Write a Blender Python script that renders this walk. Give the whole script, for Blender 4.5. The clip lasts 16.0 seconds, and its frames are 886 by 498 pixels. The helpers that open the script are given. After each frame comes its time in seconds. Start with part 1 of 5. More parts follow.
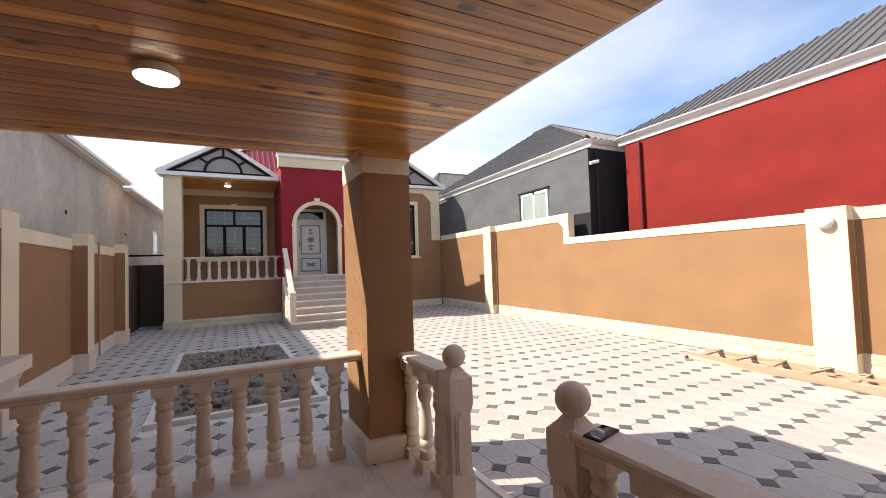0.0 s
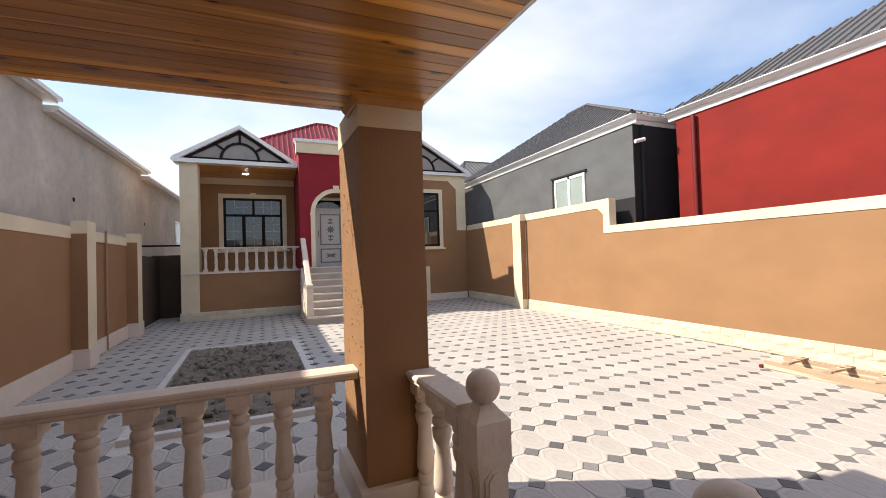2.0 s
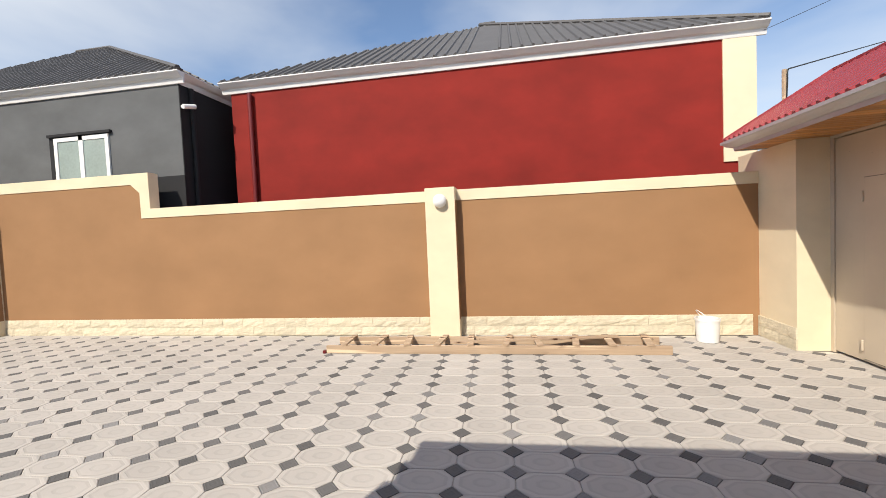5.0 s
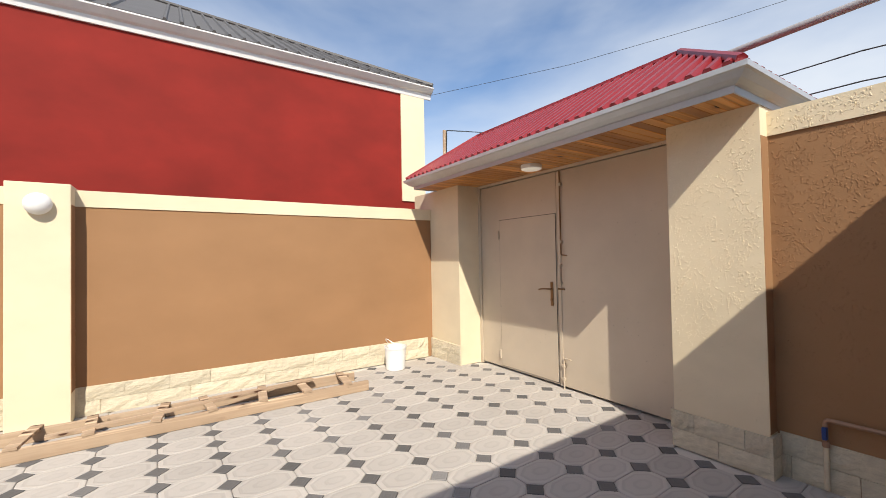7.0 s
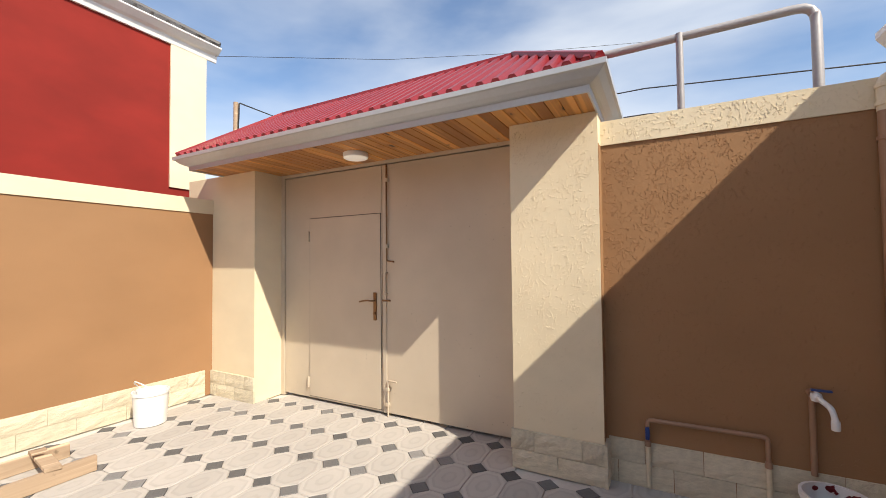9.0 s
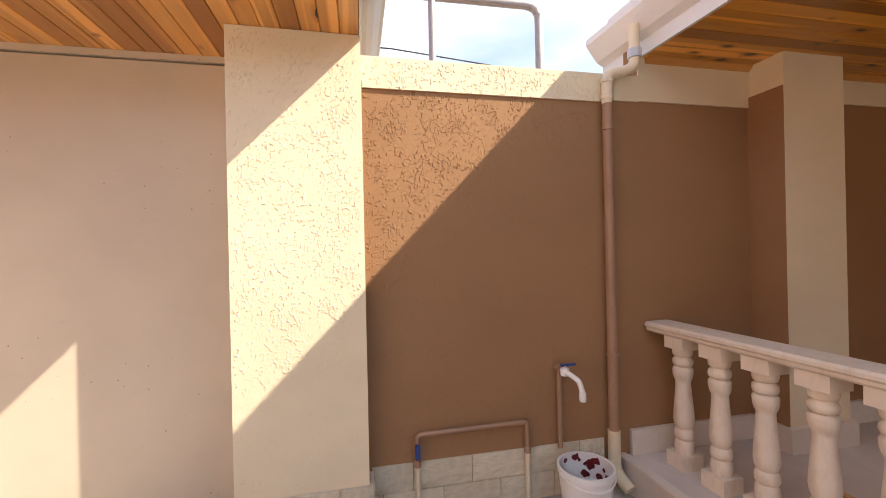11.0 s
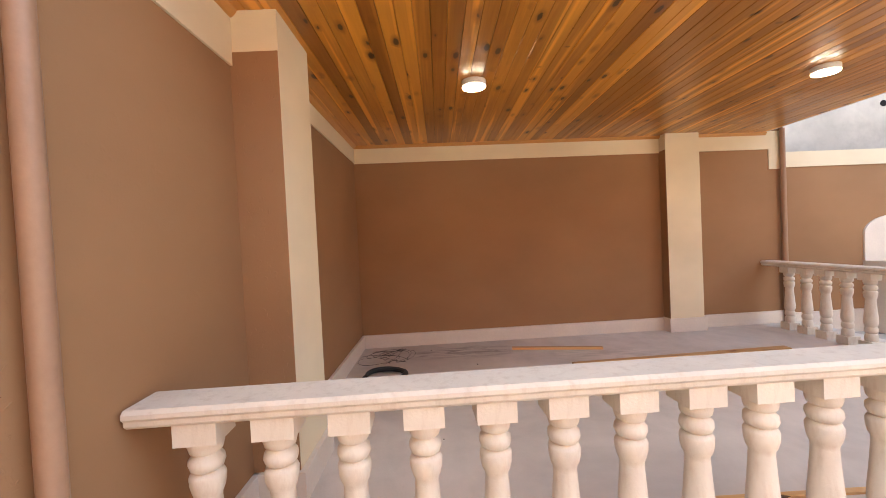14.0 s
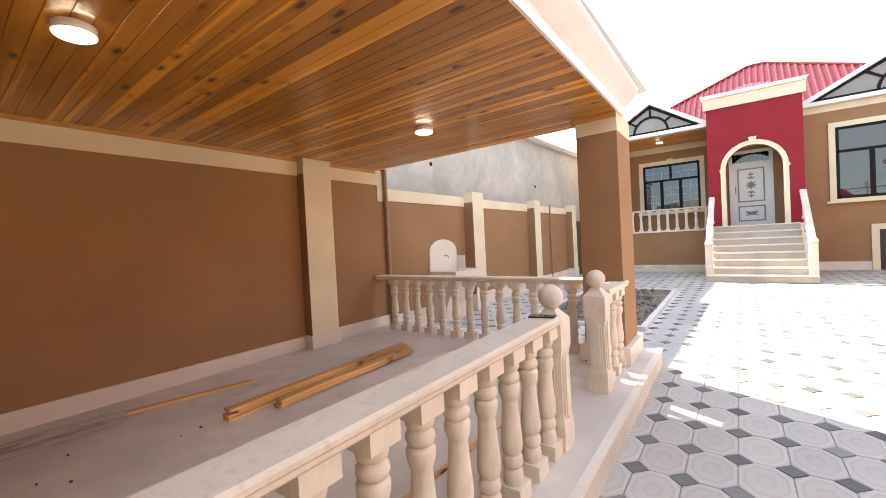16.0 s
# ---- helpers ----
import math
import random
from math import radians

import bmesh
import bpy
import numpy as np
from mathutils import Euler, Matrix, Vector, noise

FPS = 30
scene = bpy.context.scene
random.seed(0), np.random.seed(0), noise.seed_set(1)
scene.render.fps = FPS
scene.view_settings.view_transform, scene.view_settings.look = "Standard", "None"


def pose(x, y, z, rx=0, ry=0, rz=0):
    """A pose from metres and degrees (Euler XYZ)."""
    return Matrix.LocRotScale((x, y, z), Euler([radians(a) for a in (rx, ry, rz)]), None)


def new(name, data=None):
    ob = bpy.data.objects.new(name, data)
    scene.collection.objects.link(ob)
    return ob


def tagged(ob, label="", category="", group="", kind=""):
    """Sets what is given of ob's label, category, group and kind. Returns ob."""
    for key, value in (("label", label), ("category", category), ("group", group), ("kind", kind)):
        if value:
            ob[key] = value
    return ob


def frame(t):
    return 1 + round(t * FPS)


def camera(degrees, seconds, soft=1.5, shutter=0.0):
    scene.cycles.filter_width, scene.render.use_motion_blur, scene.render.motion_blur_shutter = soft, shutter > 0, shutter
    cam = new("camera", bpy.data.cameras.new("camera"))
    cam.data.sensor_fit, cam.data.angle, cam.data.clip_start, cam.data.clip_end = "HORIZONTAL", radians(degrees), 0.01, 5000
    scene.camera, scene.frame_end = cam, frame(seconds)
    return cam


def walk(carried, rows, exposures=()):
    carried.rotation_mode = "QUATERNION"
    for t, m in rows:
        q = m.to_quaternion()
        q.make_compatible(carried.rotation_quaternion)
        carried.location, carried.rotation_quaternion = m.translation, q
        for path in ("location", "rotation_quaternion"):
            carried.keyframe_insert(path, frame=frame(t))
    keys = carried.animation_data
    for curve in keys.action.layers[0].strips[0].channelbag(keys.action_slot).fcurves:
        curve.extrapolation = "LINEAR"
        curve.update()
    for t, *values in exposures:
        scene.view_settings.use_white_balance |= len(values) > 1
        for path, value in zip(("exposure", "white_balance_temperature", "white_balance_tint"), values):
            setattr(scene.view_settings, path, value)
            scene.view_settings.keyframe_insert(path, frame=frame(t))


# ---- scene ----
cam = camera(95.0, 16.0, 0.9)
METRES, EYE, TILT, LEAN, TURN = 7.1, 1.73, 0.0, 0.0, -25.9
ROWS = [
    (0.0, 0.0, 0.0, 0.0, 0.08, 2.18, 1.97),
    (0.5, 0.0033, 0.0279, -0.0024, 3.85, 2.17, 1.7),
    (1.0, 0.0104, 0.0626, -0.003, 6.07, 1.96, 1.56),
    (1.5, 0.007, 0.0934, -0.006, 6.11, 1.62, 1.64),
    (2.0, 0.0008, 0.1268, -0.0044, 3.75, 1.19, 1.82),
    (2.5, 0.0049, 0.1589, -0.0063, -1.15, 0.72, 2.11),
    (3.0, 0.0107, 0.1937, -0.0064, -8.01, 0.24, 2.37),
    (3.5, 0.0102, 0.2273, -0.0073, -17.38, -0.38, 2.6),
    (4.0, 0.0111, 0.2539, -0.0043, -28.37, -1.15, 2.74),
    (4.5, 0.0314, 0.2796, -0.0069, -41.58, -1.92, 2.75),
    (5.0, 0.0551, 0.3012, -0.0072, -54.5, -2.48, 2.56),
    (7.5, 0.1924, 0.3577, -0.0242, -105.11, 2.12, 0.91),
    (8.0, 0.221, 0.3622, -0.0229, -111.74, 2.56, 0.68),
    (10.5, 0.3704, 0.2827, -0.0309, -153.86, -0.01, 0.9),
    (11.0, 0.3922, 0.2601, -0.0328, -166.03, -0.03, 1.24),
    (11.5, 0.4209, 0.2341, -0.0321, -178.92, -0.21, 1.64),
    (12.0, 0.4312, 0.1968, -0.0337, -192.98, -0.6, 2.11),
    (12.5, 0.4302, 0.1652, -0.0329, -205.4, -1.16, 2.39),
    (13.0, 0.4291, 0.1321, -0.0355, -218.58, -1.55, 2.57),
    (13.5, 0.4208, 0.0981, -0.0352, -231.68, -1.72, 2.57),
    (14.0, 0.401, 0.0664, -0.0342, -244.7, -1.34, 2.73),
    (14.5, 0.3858, 0.0406, -0.0346, -258.33, -1.22, 3.08),
    (15.0, 0.3776, 0.0155, -0.0334, -270.41, -1.16, 3.21),
    (15.5, 0.3688, 0.0094, -0.0337, -283.3, -1.12, 3.21),
    (16.0, 0.3599, 0.0162, -0.033, -296.0, -1.04, 2.99),
]
EXPOSE = [(0.0, 0.82, 6900, 12), (2.5, 0.60, 6850, 11), (5.0, 0.24, 6700, 9), (7.5, 0.31, 6700, 9), (8.2, 0.36, 6750, 9), (10.5, 1.04, 7200, 12), (11.0, 1.30, 7250, 14), (12.0, 1.62, 7500, 18), (13.0, 2.26, 6000, 14), (13.5, 2.40, 6400, 9), (15.0, 2.48, 6750, 5), (15.5, 2.34, 6850, 5), (16.0, 2.08, 6950, 7)]
walk(cam, [(t, pose(0, 0, EYE, TILT, LEAN, TURN) @ pose(METRES * x, METRES * y, METRES * z, 90 + pitch, roll, yaw)) for t, x, y, z, yaw, pitch, roll in ROWS], EXPOSE)

# ---- light ----
SUN_WAY = Vector((1.0, -0.44, -1.02)).normalized()
sun = new("sun", bpy.data.lights.new("sun", "SUN"))
sun.data.energy, sun.data.angle, sun.data.color = 4.6, radians(0.53), (1.0, 0.93, 0.82)
sun.matrix_world = Matrix.Translation((-20, 8, 25)) @ SUN_WAY.to_track_quat("-Z", "Y").to_matrix().to_4x4()
world = bpy.data.worlds.new("world")
scene.world = world
world.use_nodes = True
wn, wl = world.node_tree.nodes, world.node_tree.links
sky = wn.new("ShaderNodeTexSky")
sky.sky_type, sky.sun_disc = "NISHITA", False
sky.sun_elevation, sky.sun_rotation = math.asin(-SUN_WAY.z), math.atan2(-SUN_WAY.x, -SUN_WAY.y)
sky.altitude, sky.air_density, sky.dust_density, sky.ozone_density = 0, 1.0, 0.6, 2.0
wtc, wmap = wn.new("ShaderNodeTexCoord"), wn.new("ShaderNodeMapping")
wmap.inputs["Scale"].default_value = (1.0, 1.0, 2.6)
cloud = wn.new("ShaderNodeTexNoise")
cloud.inputs["Scale"].default_value, cloud.inputs["Detail"].default_value, cloud.inputs["Roughness"].default_value = 1.25, 6, 0.48
cloud.inputs["Distortion"].default_value = 0.25
wramp = wn.new("ShaderNodeValToRGB")
wramp.color_ramp.elements[0].position, wramp.color_ramp.elements[1].position = 0.37, 0.67
wramp.color_ramp.elements[0].color = (0.05, 0.05, 0.05, 1)
wramp.color_ramp.elements[1].color = (0.85, 0.85, 0.85, 1)
wmix = wn.new("ShaderNodeMixRGB")
wmix.inputs[2].default_value = (9.4, 10.0, 10.9, 1)
wl.new(wtc.outputs["Generated"], wmap.inputs["Vector"])
wl.new(wmap.outputs["Vector"], cloud.inputs["Vector"])
wl.new(cloud.outputs["Fac"], wramp.inputs["Fac"])
wl.new(wramp.outputs["Color"], wmix.inputs[0])
wtint = wn.new("ShaderNodeMixRGB")
wtint.blend_type = "MULTIPLY"
wtint.inputs[0].default_value, wtint.inputs[2].default_value = 1.0, (1.45, 1.65, 1.85, 1)
wl.new(sky.outputs["Color"], wtint.inputs[1])
wl.new(wtint.outputs["Color"], wmix.inputs[1])
wl.new(wmix.outputs["Color"], wn["Background"].inputs["Color"])
wn["Background"].inputs["Strength"].default_value = 0.076


# ---- materials ----
class Mat:
    """A node material with a shader to be wired."""

    def __init__(self, name, rough=0.8, metal=0.0):
        self.m = bpy.data.materials.new(name)
        self.m.use_nodes = True
        self.n, self.l = self.m.node_tree.nodes, self.m.node_tree.links
        self.b = self.n["Principled BSDF"]
        self.b.inputs["Roughness"].default_value, self.b.inputs["Metallic"].default_value = rough, metal
        self.tc = self.n.new("ShaderNodeTexCoord")

    def coord(self, kind="Object", scale=(1, 1, 1), rot=(0, 0, 0)):
        mp = self.n.new("ShaderNodeMapping")
        mp.inputs["Scale"].default_value, mp.inputs["Rotation"].default_value = scale, rot
        self.l.new(self.tc.outputs[kind], mp.inputs["Vector"])
        return mp.outputs["Vector"]

    def noise(self, vec, scale, detail=4, rough=0.55, distort=0.0):
        t = self.n.new("ShaderNodeTexNoise")
        t.inputs["Scale"].default_value, t.inputs["Detail"].default_value = scale, detail
        t.inputs["Roughness"].default_value, t.inputs["Distortion"].default_value = rough, distort
        self.l.new(vec, t.inputs["Vector"])
        return t.outputs["Fac"]

    def voronoi(self, vec, scale, feature="F1", rnd=1.0):
        t = self.n.new("ShaderNodeTexVoronoi")
        t.feature = feature
        t.inputs["Scale"].default_value, t.inputs["Randomness"].default_value = scale, rnd
        self.l.new(vec, t.inputs["Vector"])
        return t.outputs["Distance"]

    def ramp(self, fac, *stops):
        r = self.n.new("ShaderNodeValToRGB")
        while len(r.color_ramp.elements) < len(stops):
            r.color_ramp.elements.new(0.5)
        for e, (p, c) in zip(r.color_ramp.elements, stops):
            e.position, e.color = p, (c, c, c, 1) if isinstance(c, (int, float)) else (*c, 1)
        self.l.new(fac, r.inputs["Fac"])
        return r.outputs["Color"]

    def mix(self, fac, a, b, mode="MIX"):
        x = self.n.new("ShaderNodeMixRGB")
        x.blend_type = mode
        for i, v in enumerate((fac, a, b)):
            if isinstance(v, (int, float)):
                x.inputs[i].default_value = v if i == 0 else (v, v, v, 1)
            elif isinstance(v, tuple):
                x.inputs[i].default_value = (*v, 1)
            else:
                self.l.new(v, x.inputs[i])
        return x.outputs[0]

    def math(self, op, a, b=0.0):
        x = self.n.new("ShaderNodeMath")
        x.operation = op
        for i, v in enumerate((a, b)):
            if isinstance(v, (int, float)):
                x.inputs[i].default_value = v
            else:
                self.l.new(v, x.inputs[i])
        return x.outputs[0]

    def color(self, c):
        if isinstance(c, tuple):
            self.b.inputs["Base Color"].default_value = (*c, 1)
        else:
            self.l.new(c, self.b.inputs["Base Color"])
        return self

    def rough(self, r):
        self.l.new(r, self.b.inputs["Roughness"])
        return self

    def bump(self, h, dist=0.01, strength=1.0):
        x = self.n.new("ShaderNodeBump")
        x.inputs["Distance"].default_value, x.inputs["Strength"].default_value = dist, strength
        self.l.new(h, x.inputs["Height"])
        self.l.new(x.outputs["Normal"], self.b.inputs["Normal"])
        return self

    def vary(self, c, amount=0.25, island=False):
        """c, lighter or darker from piece to piece."""
        info = self.n.new("ShaderNodeNewGeometry" if island else "ShaderNodeObjectInfo")
        out = info.outputs["Random Per Island" if island else "Random"]
        return self.mix(1.0, c, self.ramp(out, (0, 1 - amount), (1, 1.0)), "MULTIPLY")


def mul(c, k):
    return tuple(v * k for v in c)


def stucco(name, c, worms=0.5, rough=0.85, low=0.90, high=1.06):
    """Painted bark-beetle render: smooth paint with raised, mostly upright worm-like grains."""
    m = Mat(name, rough)
    v = m.coord()
    big = m.noise(m.coord(scale=(1, 1, 1.6)), 0.9, 4)
    fine = m.noise(v, 60, 3)
    bent_v = m.mix(0.04, m.coord(scale=(1, 1, 0.75)), m.noise(v, 30, 2), "ADD")
    flakes = m.ramp(m.noise(bent_v, 46, 2.5, 0.5, 1.1), (0.575, 0.0), (0.62, 0.75), (0.70, 1.0))
    relief = m.mix(1.0, flakes, m.ramp(m.noise(v, 11, 2), (0.42, 0.1), (0.56, 1.0)), "MULTIPLY")
    patch = m.ramp(m.noise(v, 2.3, 2), (0.34, 0.15), (0.54, 1.0))
    h = m.mix(1.0, m.mix(1.0, relief, patch, "MULTIPLY"), m.mix(1.0, fine, 0.12, "MULTIPLY"), "ADD")
    m.color(m.mix(m.ramp(big, (0.3, 0.0), (0.7, 1.0)), mul(c, low), mul(c, high)))
    m.b.inputs["Specular IOR Level"].default_value = 0.3
    return m.bump(h, 0.012, worms).m


def plain(name, c, rough=0.6, metal=0.0, spread=0.12, scale=3.0, relief=0.002):
    m = Mat(name, rough, metal)
    v = m.coord()
    n1, n2 = m.noise(v, scale, 4), m.noise(v, scale * 14, 3)
    f = m.mix(0.35, n1, n2)
    m.color(m.mix(m.ramp(f, (0.3, 0.0), (0.7, 1.0)), mul(c, 1 - spread), mul(c, 1 + spread)))
    return m.bump(n2, relief, 0.5).m


BROWN = (0.322, 0.178, 0.089)
CREAM = (0.75, 0.645, 0.465)
brown = stucco("brown_render", BROWN, 0.18)
cream = stucco("cream_render", CREAM, 0.18)
brown_smooth = stucco("brown_render_smooth", BROWN, 0.10)
cream_smooth = stucco("cream_render_smooth", CREAM, 0.10)
crimson = stucco("crimson_render", (0.26, 0.018, 0.028), 0.08)


def stone_material(name, c, amount=0.18, depth=0.02):
    m = Mat(name, 0.9)
    v = m.coord()
    n1, n2 = m.noise(v, 5, 6, 0.6), m.noise(v, 40, 4, 0.6)
    col = m.mix(m.ramp(n1, (0.3, 0.0), (0.7, 1.0)), mul(c, 0.82), mul(c, 1.08))
    m.color(m.vary(col, amount))
    return m.bump(m.mix(0.3, n1, n2), depth, 0.8).m


plinth_stone = stone_material("split_face_stone", (0.74, 0.66, 0.50), 0.15)
mortar = plain("mortar", (0.66, 0.59, 0.45), 0.95)


def limestone(name, c):
    m = Mat(name, 0.75)
    v = m.coord()
    n1, n2 = m.noise(v, 3, 5, 0.6), m.noise(v, 90, 3)
    stain = m.ramp(m.noise(m.coord(scale=(6, 6, 1.5)), 4, 5, 0.65), (0.51, 0.0), (0.74, 0.45))
    col = m.mix(m.ramp(n1, (0.3, 0.0), (0.7, 1.0)), mul(c, 0.9), mul(c, 1.06))
    m.color(m.vary(m.mix(stain, col, (0.50, 0.36, 0.25)), 0.10))
    return m.bump(n2, 0.002, 0.6).m


balustrade_stone = limestone("carved_limestone", (0.76, 0.66, 0.55))


def concrete(name, c, stains=0.5):
    m = Mat(name, 0.8)
    v = m.coord()
    n1, n2, n3 = m.noise(v, 0.7, 6, 0.6, 0.4), m.noise(v, 6, 5, 0.6), m.noise(v, 70, 3)
    col = m.mix(m.ramp(n1, (0.35, 0.0), (0.68, 1.0)), mul(c, 1 - 0.35 * stains), mul(c, 1.1))
    col = m.mix(m.ramp(n2, (0.45, 0.0), (0.8, 0.5 * stains)), col, mul(c, 0.6))
    m.color(col)
    m.rough(m.ramp(n2, (0.3, 0.55), (0.7, 0.9)))
    return m.bump(m.mix(0.5, n2, n3), 0.004, 0.5).m




def stained_floor():
    """Smooth screed with long dark scuffs where things were dragged."""
    c = (0.66, 0.585, 0.525)
    m = Mat("concrete_floor", 0.75)
    v = m.coord()
    n1, n2, n3 = m.noise(v, 0.8, 6, 0.6, 0.5), m.noise(v, 5, 5, 0.6), m.noise(v, 70, 3)
    col = m.mix(m.ramp(n1, (0.36, 0.0), (0.66, 1.0)), mul(c, 0.78), mul(c, 1.06))
    col = m.mix(m.ramp(n2, (0.48, 0.0), (0.8, 0.35)), col, mul(c, 0.68))
    pos = m.n.new("ShaderNodeSeparateXYZ")
    m.l.new(m.tc.outputs["Object"], pos.inputs[0])
    for x0, y0, wx, wy, amount in ((-1.88, -0.62, 0.30, 0.85, 0.75), (-1.55, 0.95, 0.40, 0.75, 0.30), (0.75, 2.9, 0.5, 0.4, 0.35)):
        u = m.math("MULTIPLY", m.math("SUBTRACT", pos.outputs[0], x0), 1 / wx)
        w = m.math("MULTIPLY", m.math("SUBTRACT", pos.outputs[1], y0), 1 / wy)
        d = m.math("ADD", m.math("MULTIPLY", u, u), m.math("MULTIPLY", w, w))
        area = m.ramp(d, (0.25, 1.0), (1.0, 0.0))
        streak = m.ramp(m.noise(m.coord(scale=(11, 2.6, 1)), 1.0, 5, 0.65, 0.8), (0.46, 0.0), (0.62, amount))
        col = m.mix(m.mix(1.0, area, streak, "MULTIPLY"), col, mul(c, 0.33))
    m.color(col)
    m.rough(m.ramp(n2, (0.3, 0.5), (0.7, 0.85)))
    return m.bump(m.mix(0.5, n2, n3), 0.004, 0.5).m


floor_concrete = stained_floor()
raw_concrete = concrete("raw_render", (0.57, 0.51, 0.43), 0.8)
bare_ground = concrete("bare_ground", (0.28, 0.24, 0.19), 0.5)


def pine(name, c1, c2, c3, axis, gloss, island=True):
    """Varnished knotty pine with its grain along one axis (0 or 1)."""
    m = Mat(name, gloss)
    v = m.n.new("ShaderNodeVectorMath")
    v.operation = "ADD"
    geo = m.n.new("ShaderNodeNewGeometry")
    off = m.n.new("ShaderNodeCombineXYZ")
    jump = m.math("MULTIPLY", geo.outputs["Random Per Island"], 37.0)
    m.l.new(jump, off.inputs[axis])
    m.l.new(m.tc.outputs["Object"], v.inputs[0])
    m.l.new(off.outputs[0], v.inputs[1])

    def scaled(a, b, cz):
        mp = m.n.new("ShaderNodeMapping")
        mp.inputs["Scale"].default_value = (a, b, cz) if axis == 0 else (b, a, cz)
        m.l.new(v.outputs[0], mp.inputs["Vector"])
        return mp.outputs["Vector"]

    grain = m.noise(scaled(1.6, 34, 34), 1.0, 5, 0.6, 0.6)
    broad = m.noise(scaled(0.5, 3, 3), 1.0, 3)
    vor = m.n.new("ShaderNodeTexVoronoi")
    vor.inputs["Scale"].default_value = 1.0
    m.l.new(scaled(4.4, 11.0, 11.0), vor.inputs["Vector"])
    split = m.n.new("ShaderNodeSeparateColor")
    m.l.new(vor.outputs["Color"], split.inputs[0])
    some = m.ramp(split.outputs[0], (0.50, 1.0), (0.52, 0.0))
    size = m.math("ADD", m.math("MULTIPLY", split.outputs[1], 0.17), 0.05)
    ragged = m.math("ADD", vor.outputs["Distance"], m.math("MULTIPLY", m.math("SUBTRACT", m.noise(scaled(26, 60, 60), 1.0, 3), 0.5), 0.14))
    knots = m.math("DIVIDE", ragged, size)
    knot = m.mix(1.0, m.ramp(m.math("MULTIPLY", knots, 0.5), (0.40, 1.0), (0.56, 0.0)), some, "MULTIPLY")
    halo = m.mix(1.0, m.ramp(m.math("MULTIPLY", knots, 0.25), (0.22, 0.75), (0.60, 0.0)), some, "MULTIPLY")
    scar = m.n.new("ShaderNodeTexVoronoi")
    scar.inputs["Scale"].default_value = 1.0
    m.l.new(scaled(9.0, 7.0, 7.0), scar.inputs["Vector"])
    pick_s = m.n.new("ShaderNodeSeparateColor")
    m.l.new(scar.outputs["Color"], pick_s.inputs[0])
    scar_d = m.math("ADD", scar.outputs["Distance"], m.math("MULTIPLY", m.math("SUBTRACT", m.noise(scaled(30, 20, 20), 1.0, 3), 0.5), 0.5))
    marks = m.mix(1.0, m.ramp(scar_d, (0.06, 0.6), (0.16, 0.0)), m.ramp(pick_s.outputs[0], (0.12, 1.0), (0.14, 0.0)), "MULTIPLY")
    col = m.mix(m.ramp(grain, (0.35, 0.0), (0.68, 1.0)), c1, c2)
    col = m.mix(m.ramp(broad, (0.35, 0.0), (0.7, 0.5)), col, c3)
    sap = m.noise(scaled(0.35, 13, 13), 1.0, 2)
    col = m.mix(m.ramp(sap, (0.54, 0.0), (0.62, 0.8)), col, mul(c2, 1.55))
    tone = m.n.new("ShaderNodeNewGeometry").outputs["Random Per Island"]
    col = m.mix(m.ramp(tone, (0.0, 0.7), (0.35, 0.3), (0.7, 0.0)), col, mul(c3, 0.75))
    col = m.mix(m.ramp(tone, (0.72, 0.0), (1.0, 0.6)), col, mul(c2, 1.25))
    col = m.mix(halo, col, mul(c3, 0.8))
    col = m.mix(marks, col, mul(c3, 0.35))
    m.color(m.mix(knot, col, (0.055, 0.018, 0.005)))
    m.b.inputs["Coat Weight"].default_value, m.b.inputs["Coat Roughness"].default_value = 0.22 * (gloss < 0.6), 0.12
    return m.bump(grain, 0.0008, 0.4).m


ceiling_pine = pine("varnished_pine", (0.46, 0.177, 0.021), (0.65, 0.288, 0.039), (0.26, 0.084, 0.010), 0, 0.36)
gate_pine = pine("varnished_pine_soffit", (0.46, 0.20, 0.05), (0.60, 0.29, 0.08), (0.36, 0.13, 0.03), 1, 0.35)
board_pine = pine("pine_board", (0.52, 0.28, 0.10), (0.64, 0.37, 0.15), (0.42, 0.20, 0.06), 1, 0.45)
old_wood = pine("weathered_wood", (0.43, 0.31, 0.21), (0.53, 0.40, 0.28), (0.28, 0.19, 0.125), 1, 0.85)
trim_pine = plain("pine_trim", (0.52, 0.25, 0.07), 0.35)
white_plastic = plain("white_plastic", (0.80, 0.80, 0.79), 0.4, 0, 0.04)
gutter_white = plain("painted_white_gutter", (0.74, 0.73, 0.72), 0.35, 0.0, 0.05)
gutter_metal = plain("galvanised_gutter", (0.50, 0.52, 0.55), 0.42, 0.35, 0.06)
def dirty_paint(name, c):
    """Painted sheet steel, faintly smudged, with small dark specks."""
    m = Mat(name, 0.38)
    v = m.coord()
    col = m.mix(m.ramp(m.noise(v, 1.3, 4), (0.35, 0.0), (0.7, 1.0)), mul(c, 0.92), mul(c, 1.05))
    col = m.mix(m.ramp(m.noise(m.coord(scale=(1, 1, 3.0)), 2.4, 5, 0.65), (0.64, 0.0), (0.78, 0.35)), col, mul(c, 0.7))
    speck = m.mix(1.0, m.ramp(m.voronoi(v, 16), (0.05, 0.8), (0.09, 0.0)), m.ramp(m.noise(v, 1.9, 2), (0.5, 0.0), (0.6, 1.0)), "MULTIPLY")
    m.color(m.mix(speck, col, mul(c, 0.4)))
    return m.bump(m.noise(v, 9, 3), 0.003, 0.4).m


